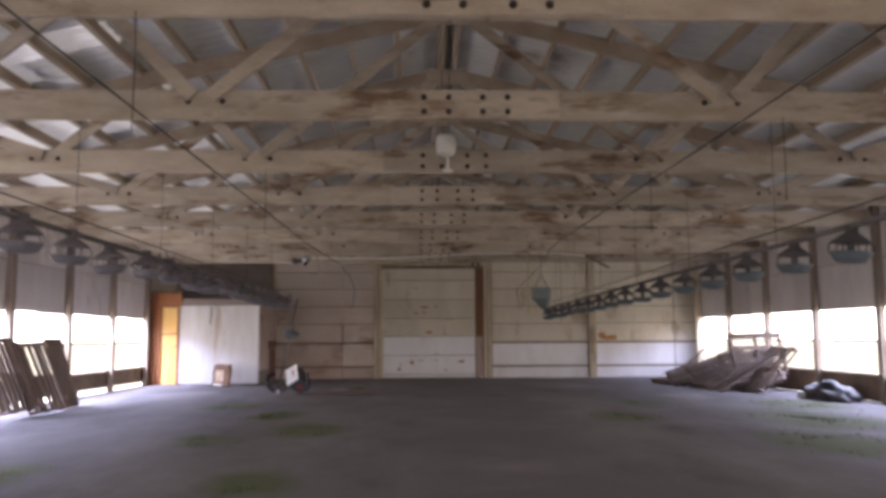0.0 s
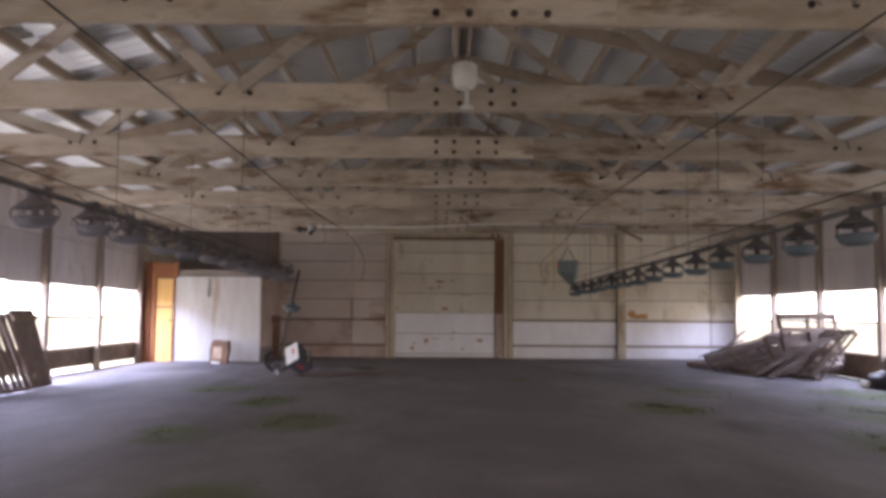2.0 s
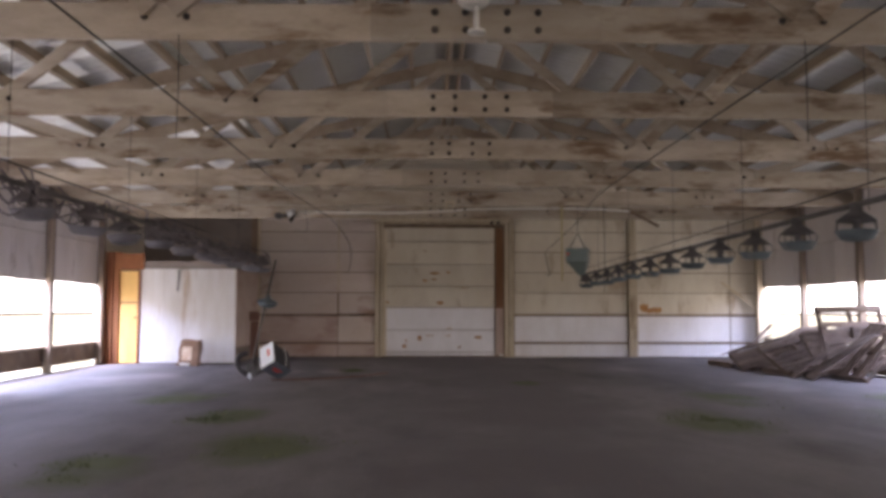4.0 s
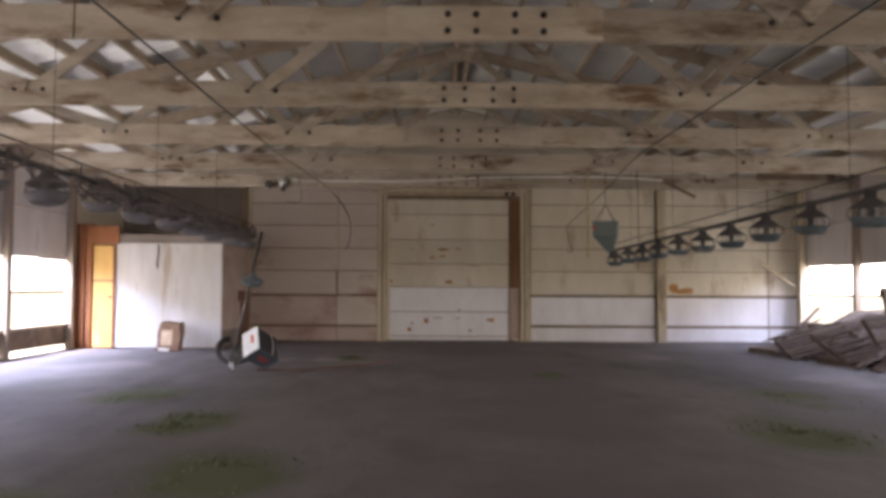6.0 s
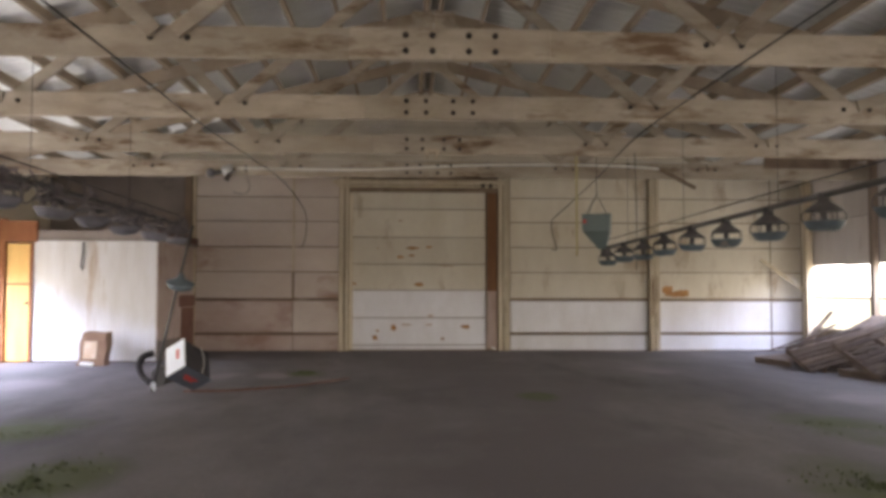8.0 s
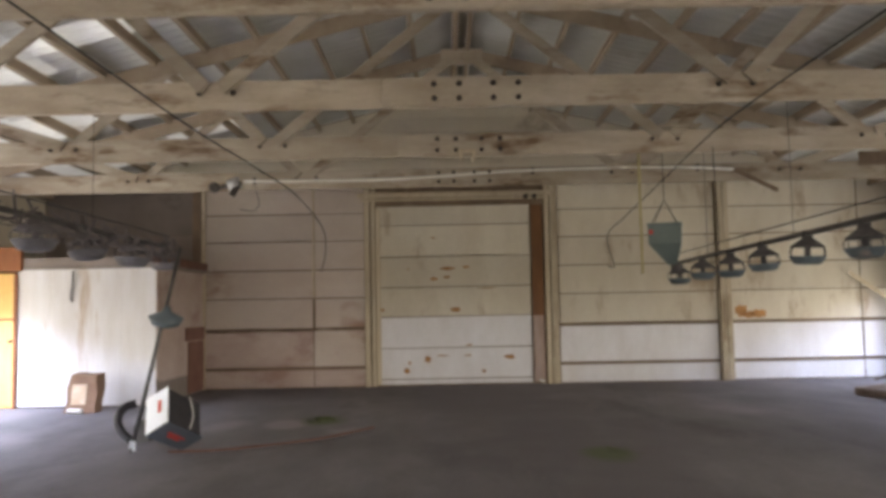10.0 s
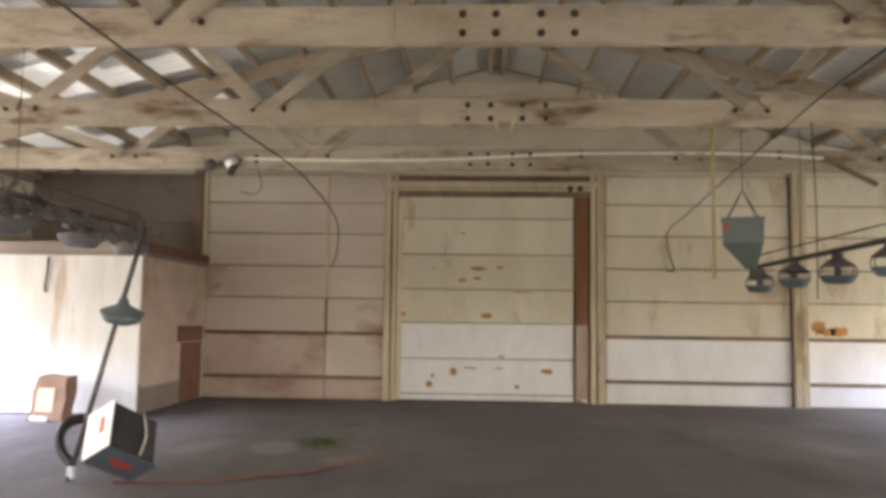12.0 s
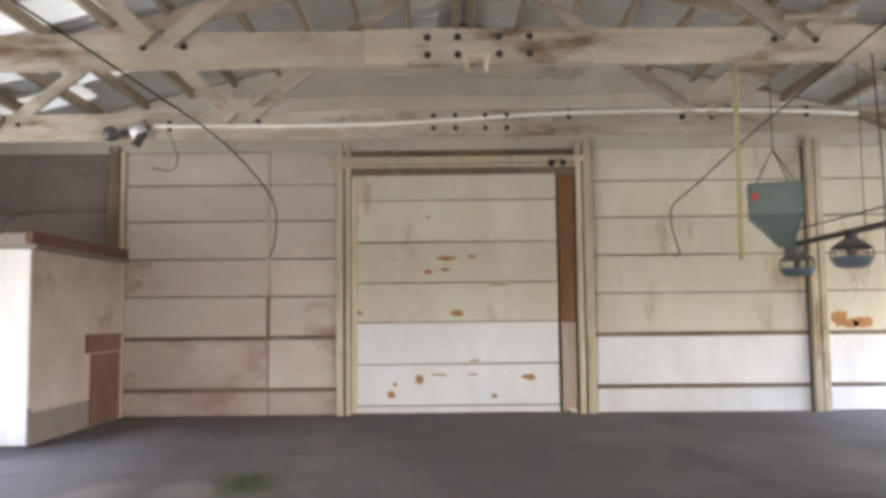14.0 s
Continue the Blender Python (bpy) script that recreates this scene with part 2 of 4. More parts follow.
# ---- building helpers ----
def bm_box(bm, size, at=(0, 0, 0), turn=None, bevel=0.0):
    """Adds a box of that size, centred at a place, with an optional rotation matrix and chamfered edges."""
    tmp = bmesh.new()
    bmesh.ops.create_cube(tmp, size=1, matrix=Matrix.Diagonal((*size, 1)))
    if bevel:
        bmesh.ops.bevel(tmp, geom=tmp.edges[:], offset=bevel, segments=1, affect="EDGES")
    m = Matrix.Translation(at) @ (turn.to_4x4() if turn else Matrix())
    vs = [bm.verts.new(m @ v.co) for v in tmp.verts]
    tmp.verts.index_update()
    for f in tmp.faces:
        bm.faces.new([vs[v.index] for v in f.verts])
    tmp.free()
    return bm


def bm_bar(bm, a, b, w, h, bevel=0.004, up=(0, 0, 1)):
    """Adds a beam from a to b, w across and h along up."""
    a, b = Vector(a), Vector(b)
    d = (b - a).normalized()
    s = d.cross(Vector(up)).normalized()
    u = s.cross(d)
    turn = Matrix((d, s, u)).transposed()
    return bm_box(bm, ((b - a).length, w, h), (a + b) / 2, turn, bevel)


def bm_lathe(bm, profile, steps=20, m=None):
    """Adds a turned shape from (radius, height) pairs round the z axis."""
    m = m or Matrix()
    rings = []
    for r, z in profile:
        rings.append([bm.verts.new(m @ Vector((r * math.cos(2 * math.pi * k / steps), r * math.sin(2 * math.pi * k / steps), z))) for k in range(steps)])
    for p, q in zip(rings, rings[1:]):
        for k in range(steps):
            f = bm.faces.new((p[k], p[(k + 1) % steps], q[(k + 1) % steps], q[k]))
            f.smooth = True
    for ring, flip in ((rings[0], True), (rings[-1], False)):
        bm.faces.new(ring[::-1] if flip else ring)
    return bm


def bm_rod(bm, a, b, r, steps=10):
    a, b = Vector(a), Vector(b)
    turn = (b - a).to_track_quat("Z", "Y").to_matrix().to_4x4()
    return bm_lathe(bm, [(r, 0), (r, (b - a).length)], steps, Matrix.Translation(a) @ turn)


def bm_hose(bm, points, r, steps=6, sub=6):
    """Adds a smooth round cord through a few points."""
    p = [Vector(q) for q in points]
    path = []
    for i in range(len(p) - 1):
        a, b, c, d = p[max(i - 1, 0)], p[i], p[i + 1], p[min(i + 2, len(p) - 1)]
        for k in range(sub):
            t = k / sub
            path.append(0.5 * (2 * b + (c - a) * t + (2 * a - 5 * b + 4 * c - d) * t * t + (3 * b - a - 3 * c + d) * t ** 3))
    path.append(p[-1])
    rings = []
    for i, q in enumerate(path):
        d = (path[min(i + 1, len(path) - 1)] - path[max(i - 1, 0)]).normalized()
        s = d.orthogonal().normalized() if i == 0 else (rings_s - d * rings_s.dot(d)).normalized()
        rings_s = s
        u = d.cross(s)
        rings.append([bm.verts.new(q + r * (math.cos(2 * math.pi * k / steps) * s + math.sin(2 * math.pi * k / steps) * u)) for k in range(steps)])
    for a, b in zip(rings, rings[1:]):
        for k in range(steps):
            f = bm.faces.new((a[k], a[(k + 1) % steps], b[(k + 1) % steps], b[k]))
            f.smooth = True
    bm.faces.new(rings[0][::-1])
    bm.faces.new(rings[-1])
    return bm


def mesh_of(name, bm, mat):
    bmesh.ops.recalc_face_normals(bm, faces=bm.faces[:])
    me = bpy.data.meshes.new(name)
    bm.to_mesh(me)
    bm.free()
    me.materials.append(mat)
    return me


def part(name, bm, mat, parent=None, label=""):
    ob = new(name, mesh_of(name, bm, mat))
    if parent:
        ob.parent = parent
    if label:
        tagged(ob, label)
    return ob


def piece(name, me, at, parent, turn=None):
    """One more object on shared mesh data."""
    ob = new(name, me)
    ob.parent = parent
    ob.matrix_basis = Matrix.Translation(at) @ (turn.to_4x4() if turn else Matrix())
    return ob


def structure(name, bm, mat, label, category):
    return tagged(part(name, bm, mat), label, category, kind="structure")


def thing(name, label, category, group="", at=(0, 0, 0)):
    ob = new(name)
    ob.empty_display_size = 0.1
    ob.location = at
    return tagged(ob, label, category, group)


def box(size, at=(0, 0, 0), bevel=0.004, turn=None):
    return bm_box(bmesh.new(), size, at, turn, bevel)


def roof_z(x):
    return APEX - SLOPE * abs(x - MID)


# ---- ground and floor ----
g = bmesh.new()
bmesh.ops.create_grid(g, x_segments=2, y_segments=2, size=1500)
bmesh.ops.translate(g, verts=g.verts, vec=(0, 0, -0.12))
structure("ground", g, M_GROUND, "sunlit dry grass field outside the barn", "ground")
f = bmesh.new()
nx, ny = 60, 110
rows = [[f.verts.new((LEFT - 0.1 + (RIGHT - LEFT + 0.2) * i / nx, FRONT - 0.1 + (BACK - FRONT + 0.3) * j / ny, 0)) for i in range(nx + 1)] for j in range(ny + 1)]
for r in rows:
    for v in r:
        v.co.z = 0.018 * (noise.noise((v.co.x * 0.7, v.co.y * 0.7, 0)) - 0.35) + 0.008 * noise.noise((v.co.x * 2.6, v.co.y * 2.6, 5))
        v.co.z = min(v.co.z, 0.0)
for a, b in zip(rows, rows[1:]):
    for i in range(nx):
        f.faces.new((a[i], a[i + 1], b[i + 1], b[i])).smooth = True
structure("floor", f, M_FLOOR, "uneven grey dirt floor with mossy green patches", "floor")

# ---- back wall ----
wb = bmesh.new()
prof = [(LEFT - 0.2, -0.1), (RIGHT + 0.2, -0.1), (RIGHT + 0.2, roof_z(RIGHT + 0.2)), (MID, APEX), (LEFT - 0.2, roof_z(LEFT - 0.2))]
fr = [wb.verts.new((x, BACK + 0.045, z)) for x, z in prof]
bk = [wb.verts.new((x, BACK + 0.2, z)) for x, z in prof]
wb.faces.new(fr)
wb.faces.new(bk[::-1])
for i in range(5):
    wb.faces.new((fr[i], bk[i], bk[(i + 1) % 5], fr[(i + 1) % 5]))
wall_back = structure("wall_back", wb, M_TIMBER_DARK, "timber end wall of the barn clad in stained white boards", "wall")

ROWS_Z = [0.0, 0.32, 0.36, 1.0, 1.04, 1.57, 2.07, 2.58, 3.07, 3.52]
BAYS = [(-3.50, -1.588), (-1.580, -0.68), (2.76, 5.56), (5.80, 8.10), (8.12, RIGHT)]
for x0, x1 in BAYS:
    for z0, z1 in zip(ROWS_Z, ROWS_Z[1:]):
        if z1 - z0 < 0.1:
            continue
        tilt = Euler((0, random.uniform(-0.0015, 0.0015), 0)).to_matrix()
        me = mesh_of("board", box((x1 - x0 - 0.008, 0.02, z1 - z0 - random.uniform(0.012, 0.024)), bevel=0.005), M_RUST_LOW if x1 < -1 and z1 < 1.05 or x1 < 0 and z1 < 0.4 else M_RUSTY if x1 < 0 else M_WHITE_LOW if z1 < 1.05 else M_WHITE)
        piece("board", me, ((x0 + x1) / 2, BACK + 0.03 + random.uniform(-0.004, 0.004), (z0 + z1) / 2), wall_back, tilt)
def gable_board(z0, z1):
    """A board across the gable, its ends cut to the roof's slope."""
    b = bmesh.new()
    edge = [(max(LEFT, MID - (APEX - 0.03 - z) / SLOPE), min(RIGHT, MID + (APEX - 0.03 - z) / SLOPE), z) for z in (z0, z1)]
    (a0, a1, za), (b0, b1, zb) = edge
    corners = ((a0, za), (a1, za), (b1, zb), (b0, zb))
    fr_, bk_ = ([b.verts.new((x, BACK + d, z)) for x, z in corners] for d in (0.02, 0.04))
    b.faces.new(fr_)
    b.faces.new(bk_[::-1])
    for i in range(4):
        b.faces.new((fr_[i], bk_[i], bk_[(i + 1) % 4], fr_[(i + 1) % 4]))
    return b


for k in range(7):
    z0 = 3.52 + 0.25 * k
    piece("board", mesh_of("board", gable_board(z0, min(z0 + 0.244, APEX - 0.05)), M_GABLE), (0, random.uniform(-0.003, 0.003), 0), wall_back)
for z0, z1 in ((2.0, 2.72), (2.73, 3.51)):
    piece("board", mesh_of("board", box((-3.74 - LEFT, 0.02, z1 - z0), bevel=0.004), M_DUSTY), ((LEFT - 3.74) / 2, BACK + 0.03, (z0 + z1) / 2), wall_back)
# girts between the boards and upright posts
for x0, x1 in ((-3.5, -0.68), (2.76, 5.56), (5.8, RIGHT)):
    for z in (0.34, 1.02):
        piece("girt", mesh_of("girt", box((x1 - x0, 0.035, 0.034), bevel=0.006), M_TIMBER_DARK), ((x0 + x1) / 2, BACK + 0.022, z), wall_back)
for x, w in ((-0.62, 0.10), (-0.51, 0.07), (2.56, 0.08), (2.68, 0.12), (5.63, 0.10), (5.74, 0.10)):
    piece("post", mesh_of("post", box((w - 0.006, 0.10, 3.6), bevel=0.008), M_FRAME), (x, BACK - 0.02 - 0.012 * (w > 0.09), 1.8), wall_back)
piece("post", mesh_of("post", box((0.14, 0.12, 3.6), bevel=0.01), M_TIMBER_DARK), (-3.64, BACK - 0.03, 1.8), wall_back)
piece("post", mesh_of("post", box((0.06, 0.08, 3.55), bevel=0.008), M_FRAME), (-3.53, BACK - 0.02, 1.775), wall_back)
piece("post", mesh_of("post", box((0.035, 0.05, 0.55), bevel=0.006), M_TIMBER_DARK), (-1.58, BACK - 0.005, 1.3), wall_back)
piece("post", mesh_of("post", box((0.04, 0.04, 2.0), bevel=0.006), M_FRAME), (-1.58, BACK + 0.01, 2.55), wall_back)

# sliding door
door = structure("door_1", box((2.80, 0.03, 3.17), (0.87, BACK + 0.015, 1.60), 0.004), M_TIMBER_DARK, "tall closed sliding barn door of stained white boards", "door")
DZ = [0.02, 0.12, 0.66, 1.21, 1.73, 2.27, 2.83, 3.18]
for z0, z1 in zip(DZ, DZ[1:]):
    # boards under 1.25 m take the tone with window light in it
    me = mesh_of("board", box((2.72, 0.022, z1 - z0 - 0.016), bevel=0.006), M_WHITE_LOW if z1 < 1.25 else M_WHITE)
    piece("board", me, (0.90, BACK - 0.012 + random.uniform(-0.003, 0.003), (z0 + z1) / 2), door, Euler((0, random.uniform(-0.002, 0.002), 0)).to_matrix())
part("edge_strip", box((0.20, 0.05, 3.12), (2.39, BACK - 0.02, 1.60), 0.006), M_RUST, door, "rust-brown bare strip along the door's edge")
# the strip is paler up to about 1.2 m
part("worn_foot", box((0.19, 0.02, 1.15), (2.385, BACK - 0.05, 0.62), 0.005), M_PALE_BROWN, door, "paler lower length of the strip")
part("stile", box((0.07, 0.03, 3.1), (-0.43, BACK - 0.03, 1.58), 0.006), M_FRAME, door)
track = bmesh.new()
bm_box(track, (3.5, 0.06, 0.09), (0.95, BACK - 0.05, 3.37), None, 0.006)
bm_box(track, (3.3, 0.04, 0.04), (0.92, BACK - 0.10, 3.28), None, 0.006)
trk = part("track", track, M_FRAME, door, "whitewashed sliding track")
for x in (2.2, 2.35):
    part("roller", bm_rod(bmesh.new(), (x, BACK - 0.13, 3.30), (x, BACK - 0.08, 3.30), 0.045, 12), M_BOLT, trk)
latch = bmesh.new()
bm_box(latch, (0.10, 0.03, 0.03), (2.42, BACK - 0.06, 0.05), Euler((0, 0.3, 0)).to_matrix(), 0.004)
part("latch", latch, M_PLASTIC, door)


def flakes(spots, y, parent):
    """Patches of peeled paint, thin ragged plates."""
    for x, z, w, h in spots:
        b = bmesh.new()
        c = 16
        ring = []
        for k in range(c):
            a = 2 * math.pi * k / c
            r = 0.75 + 0.5 * random.random()
            ring.append((x + w * r * math.cos(a), z + h * r * math.sin(a)))
        top = [b.verts.new((px, y, pz)) for px, pz in ring]
        low = [b.verts.new((px, y + 0.006, pz)) for px, pz in ring]
        b.faces.new(top)
        for k in range(c):
            b.faces.new((top[k], top[(k + 1) % c], low[(k + 1) % c], low[k]))
        part("peeled_patch", b, M_FLAKE, parent, "rust-orange peeled paint")


flakes([(0.55, 1.87, 0.08, 0.03), (0.80, 2.05, 0.13, 0.03), (0.78, 1.90, 0.07, 0.025), (1.13, 2.07, 0.06, 0.025), (0.92, 1.32, 0.09, 0.045), (0.42, 0.46, 0.05, 0.06),
        (0.10, 0.40, 0.03, 0.03), (1.85, 0.48, 0.09, 0.04), (0.05, 0.26, 0.05, 0.05), (1.4, 0.24, 0.04, 0.03), (0.68, 0.52, 0.10, 0.012), (1.12, 0.52, 0.07, 0.012),
        (1.5, 1.69, 0.17, 0.010), (0.1, 2.05, 0.02, 0.015), (-0.38, 1.34, 0.05, 0.03), (-0.42, 2.55, 0.03, 0.08), (0.55, 2.6, 0.04, 0.012), (1.15, 0.70, 0.06, 0.015)], BACK - 0.026, door)
flakes([(5.98, 1.21, 0.11, 0.11), (6.12, 1.14, 0.13, 0.06), (6.29, 1.15, 0.13, 0.07)], BACK + 0.014, wall_back)

# ---- side walls ----
def side_wall(name, x, sign, y0, y1, gap):
    """A long wall with an open window band between posts; sign points outwards."""
    xc = x + sign * 0.08
    low = bmesh.new()
    bm_box(low, (0.05, y1 - y0, SILL - gap), (xc, (y0 + y1) / 2, (SILL + gap) / 2), None, 0.004)
    wall = structure(name, low, M_TIMBER_DARK, "low brown boards of the open-sided barn wall", "wall")
    top = bmesh.new()
    bm_box(top, (0.05, y1 - y0, 3.62 - HEAD), (xc, (y0 + y1) / 2, (3.62 + HEAD) / 2), None, 0.004)
    part("upper_lining", top, M_TIMBER_DARK, wall)
    n = int((y1 - y0) / 1.17)
    for k in range(n):
        a, b = y0 + (y1 - y0) * k / n, y0 + (y1 - y0) * (k + 1) / n
        for z0, z1 in ((HEAD - random.uniform(0.0, 0.03), 2.55), (2.56, 3.45)):
            me = mesh_of("panel", box((0.016, b - a - 0.012, z1 - z0), bevel=0.004), M_SIDE)
            piece("panel", me, (x + sign * 0.044 + random.uniform(-0.004, 0.004), (a + b) / 2, (z0 + z1) / 2), wall)
    post = mesh_of("post", box((0.12, 0.13, 3.5), bevel=0.01), M_POST)
    y = FIRST - BAY
    while y < y1:
        if y > y0:
            piece("post", post, (x - sign * 0.03, y, 1.75), wall)
        y += BAY
    part("middle_rail", box((0.05, y1 - y0, 0.045), (x + sign * 0.08, (y0 + y1) / 2, 1.08), 0.005), M_TIMBER_DARK, wall)
    part("sill", box((0.14, y1 - y0, 0.05), (x + sign * 0.05, (y0 + y1) / 2, SILL + 0.027), 0.006), M_FRAME, wall)
    part("plate", box((0.14, y1 - y0, 0.16), (x + sign * 0.05, (y0 + y1) / 2, 3.53), 0.006), M_TIMBER, wall)
    return wall


wall_left = side_wall("wall_left", LEFT, -1, FRONT, 18.95, 0.10)
wall_right = side_wall("wall_right", RIGHT, 1, FRONT, 21.15, 0.0)
structure("wall_left_end", box((0.12, BACK - 18.95, 3.6), (LEFT - 0.07, (BACK + 18.95) / 2, 1.8), 0.004), M_GABLE, "closed end of the barn's side wall", "wall")
structure("wall_right_end", box((0.12, BACK - 21.15, 3.6), (RIGHT + 0.06, (BACK + 21.15) / 2, 1.8), 0.004), M_WHITE, "closed end of the barn's side wall", "wall")
part("corner_post", box((0.12, 0.12, 3.5), (RIGHT - 0.09, 21.1, 1.75), 0.01), M_FRAME, wall_right)
part("corner_brace", bm_bar(bmesh.new(), (RIGHT - 0.9, BACK - 0.12, 1.85), (RIGHT - 0.1, BACK - 0.3, 1.2), 0.04, 0.07), M_FRAME, wall_right)

# front wall behind the start, with its wide doorway
ft = bmesh.new()
bm_box(ft, (MID - 3.0 - LEFT + 0.2, 0.15, 3.3), ((LEFT - 0.2 + MID - 3.0) / 2, FRONT - 0.08, 1.65))
bm_box(ft, (RIGHT + 0.2 - MID - 3.0, 0.15, 3.3), ((RIGHT + 0.2 + MID + 3.0) / 2, FRONT - 0.08, 1.65))
gable = ((LEFT - 0.2, 3.3), (RIGHT + 0.2, 3.3), (RIGHT + 0.2, roof_z(RIGHT + 0.2)), (MID, APEX), (LEFT - 0.2, roof_z(LEFT - 0.2)))
fr = [ft.verts.new((x, FRONT - 0.005, z)) for x, z in gable]
bk = [ft.verts.new((x, FRONT - 0.155, z)) for x, z in gable]
ft.faces.new(fr)
ft.faces.new(bk[::-1])
for i in range(5):
    ft.faces.new((fr[i], bk[i], bk[(i + 1) % 5], fr[(i + 1) % 5]))
structure("wall_front", ft, M_GABLE, "boarded front wall with a wide open doorway", "wall")

# ---- roof ----
def roof_sheet(bm, x0, x1, y0, y1, lift=0.0):
    """A corrugated sheet on the slope: ribs run from eave to ridge."""
    n = max(2, 2 * round((y1 - y0) / 0.2))
    pr = [(y0 + (y1 - y0) * k / n, 0.02 if k % 2 else 0.0) for k in range(n + 1)]
    a = [bm.verts.new((x0, y, roof_z(x0) + 0.03 + h + lift)) for y, h in pr]
    b = [bm.verts.new((x1, y, roof_z(x1) + 0.03 + h + lift)) for y, h in pr]
    for k in range(n):
        bm.faces.new((a[k], a[k + 1], b[k + 1], b[k]))


ce, clear_spots = bmesh.new(), []
y = FRONT - 0.4
k = 0
while y < BACK + 0.4:
    yb = min(y + 0.585, BACK + 0.5)
    roof_sheet(ce, MID, RIGHT + 0.5, y, yb)
    if k % 4 < 3:
        xs = [LEFT - 0.5, -6.1, -4.9, -3.7, -2.6, MID]
        open_at = ((1, 2, 3), (0, 1, 2), (1, 3), (1, 2))[(k * 7 + k // 4) % 4]
        for i in range(5):
            if i in open_at:
                clear_spots.append((xs[i], xs[i + 1], y, yb))
            else:
                roof_sheet(ce, xs[i], xs[i + 1], y, yb)
    else:
        roof_sheet(ce, LEFT - 0.5, MID, y, yb)
    y, k = yb, k + 1
structure("ceiling", ce, M_ROOF, "dull galvanised corrugated roof seen from below", "roof")
for x0, x1, y0, y1 in clear_spots:
    b = bmesh.new()
    roof_sheet(b, x0, x1, y0, y1)
    tagged(part("skylight_panel", b, M_CLEAR), "milky translucent corrugated roof sheet letting daylight in", "skylight", "skylights of the roof", "structure")
pur = mesh_of("purlin", box((0.06, BACK - FRONT, 0.15), bevel=0.005), M_PURLIN)
for k in range(13):
    for s in (-1, 1):
        x = MID + s * (0.10 + 0.60 * k)
        ob = tagged(new("purlin", pur), "long brown timber purlin under the roof sheets", "purlin", "purlins of the roof", "structure")
        ob.matrix_basis = pose(x, (BACK + FRONT) / 2, roof_z(x) - 0.06, 0, s * math.degrees(math.atan(SLOPE)), 0)

# ---- trusses ----
def make_truss(at_y):
    """A bolted timber truss; its base point is the bottom chord's underside at mid span."""
    t = thing("roof_truss", "whitewashed timber roof truss with bolted joints", "truss", "trusses of the roof", (MID, at_y, CHORD))
    span, z0, h = 7.6, 0.135, 0.27
    for s in (-1, 1):
        part("bottom_chord", box((span - 0.01, 0.045, h), (s * (span / 2 + 0.002), 0, z0), 0.005), M_TIMBER, t)
        top = lambda x: APEX - SLOPE * x - CHORD - 0.19
        part("top_chord", bm_bar(bmesh.new(), (0.0 * s, 0, top(0)), (s * 7.55, 0, top(7.55)), 0.045, 0.19), M_PURLIN, t)
        webs = [((2.3, 0.2), (2.3, top(2.3)), 0.06), ((2.25, 0.2), (0.15, top(0.15) - 0.05), -0.05), ((2.4, 0.2), (3.35, top(3.35)), -0.05),
                ((4.7, 0.2), (3.5, top(3.5)), 0.05), ((4.75, 0.2), (5.9, top(5.9)), -0.05), ((0.12, 0.2), (0.12, top(0.12)), 0.048)]
        for (xa, za), (xb, zb), dy in webs:
            part("web", bm_bar(bmesh.new(), (s * xa, dy, za), (s * xb, dy, zb), 0.04, 0.13), M_TIMBER, t)
        part("ridge_gusset", box((0.30, 0.018, 0.24), (s * 0.155, -0.036, top(0.15) - 0.03), 0.004), M_TIMBER, t)
    splice = part("splice_plate", box((1.66, 0.03, 0.262), (0, -0.045, z0), 0.005), M_TIMBER, t, "paler splice board across the joint")
    rod = mesh_of("bolt", bm_lathe(bmesh.new(), [(0.026, 0), (0.026, 0.012), (0.015, 0.016), (0.015, 0.03)], 10, pose(0, 0, 0, 90)), M_BOLT)
    for x in (-0.37, -0.15, 0.15, 0.37):
        for z in (z0 - 0.065, z0 + 0.065):
            piece("bolt", rod, (x, -0.06, z), splice)
    for s in (-1, 1):
        for x in (2.15, 2.45, 4.6, 4.9):
            piece("bolt", rod, (s * x, -0.022, z0 + 0.03), t)
    return t


first = make_truss(FIRST)
for k in range(1, 11):
    copy_thing(first, pose(MID, FIRST + BAY * k, CHORD))

# ---- small room in the corner ----
RX, RY, RH = -3.52, 19.15, 2.03
room = structure("room_wall", box((RX + 5.57, 0.09, RH), ((RX - 5.57) / 2, RY + 0.045, RH / 2), 0.004), M_DUSTY, "whitewashed board front of the small corner room", "wall")
for k in range(4):
    w = (RX + 5.57) / 4
    piece("board", mesh_of("board", box((w - 0.002, 0.016, RH - 0.02), bevel=0.001), M_ROOM), (-5.57 + w * (k + 0.5), RY - 0.008, RH / 2 + 0.01), room)
rside = structure("room_side_wall", box((0.08, BACK - RY - 0.15, RH), (RX - 0.042, (BACK + RY) / 2, RH / 2), 0.004), M_RUST_LOW, "grey board side of the small corner room", "wall")
for ya, yb in ((RY, 20.3), (20.31, 21.4)):
    piece("board", mesh_of("board", box((0.014, yb - ya, RH - 0.38), bevel=0.003), M_RUST_LOW), (RX + 0.007, (ya + yb) / 2, RH / 2 + 0.19), rside)
    piece("board", mesh_of("board", box((0.016, yb - ya, 0.33), bevel=0.003), M_DUSTY), (RX + 0.007, (ya + yb) / 2, 0.17), rside)
part("patch_board", box((0.03, 1.0, 0.22), (RX + 0.03, 20.92, 1.0), 0.004), M_REDBROWN, rside, "red-brown board nailed across")
part("patch_board", box((0.02, 0.85, 0.85), (RX + 0.026, 20.99, 0.45), 0.004), M_REDBROWN, rside, "red-brown lower board")
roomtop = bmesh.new()
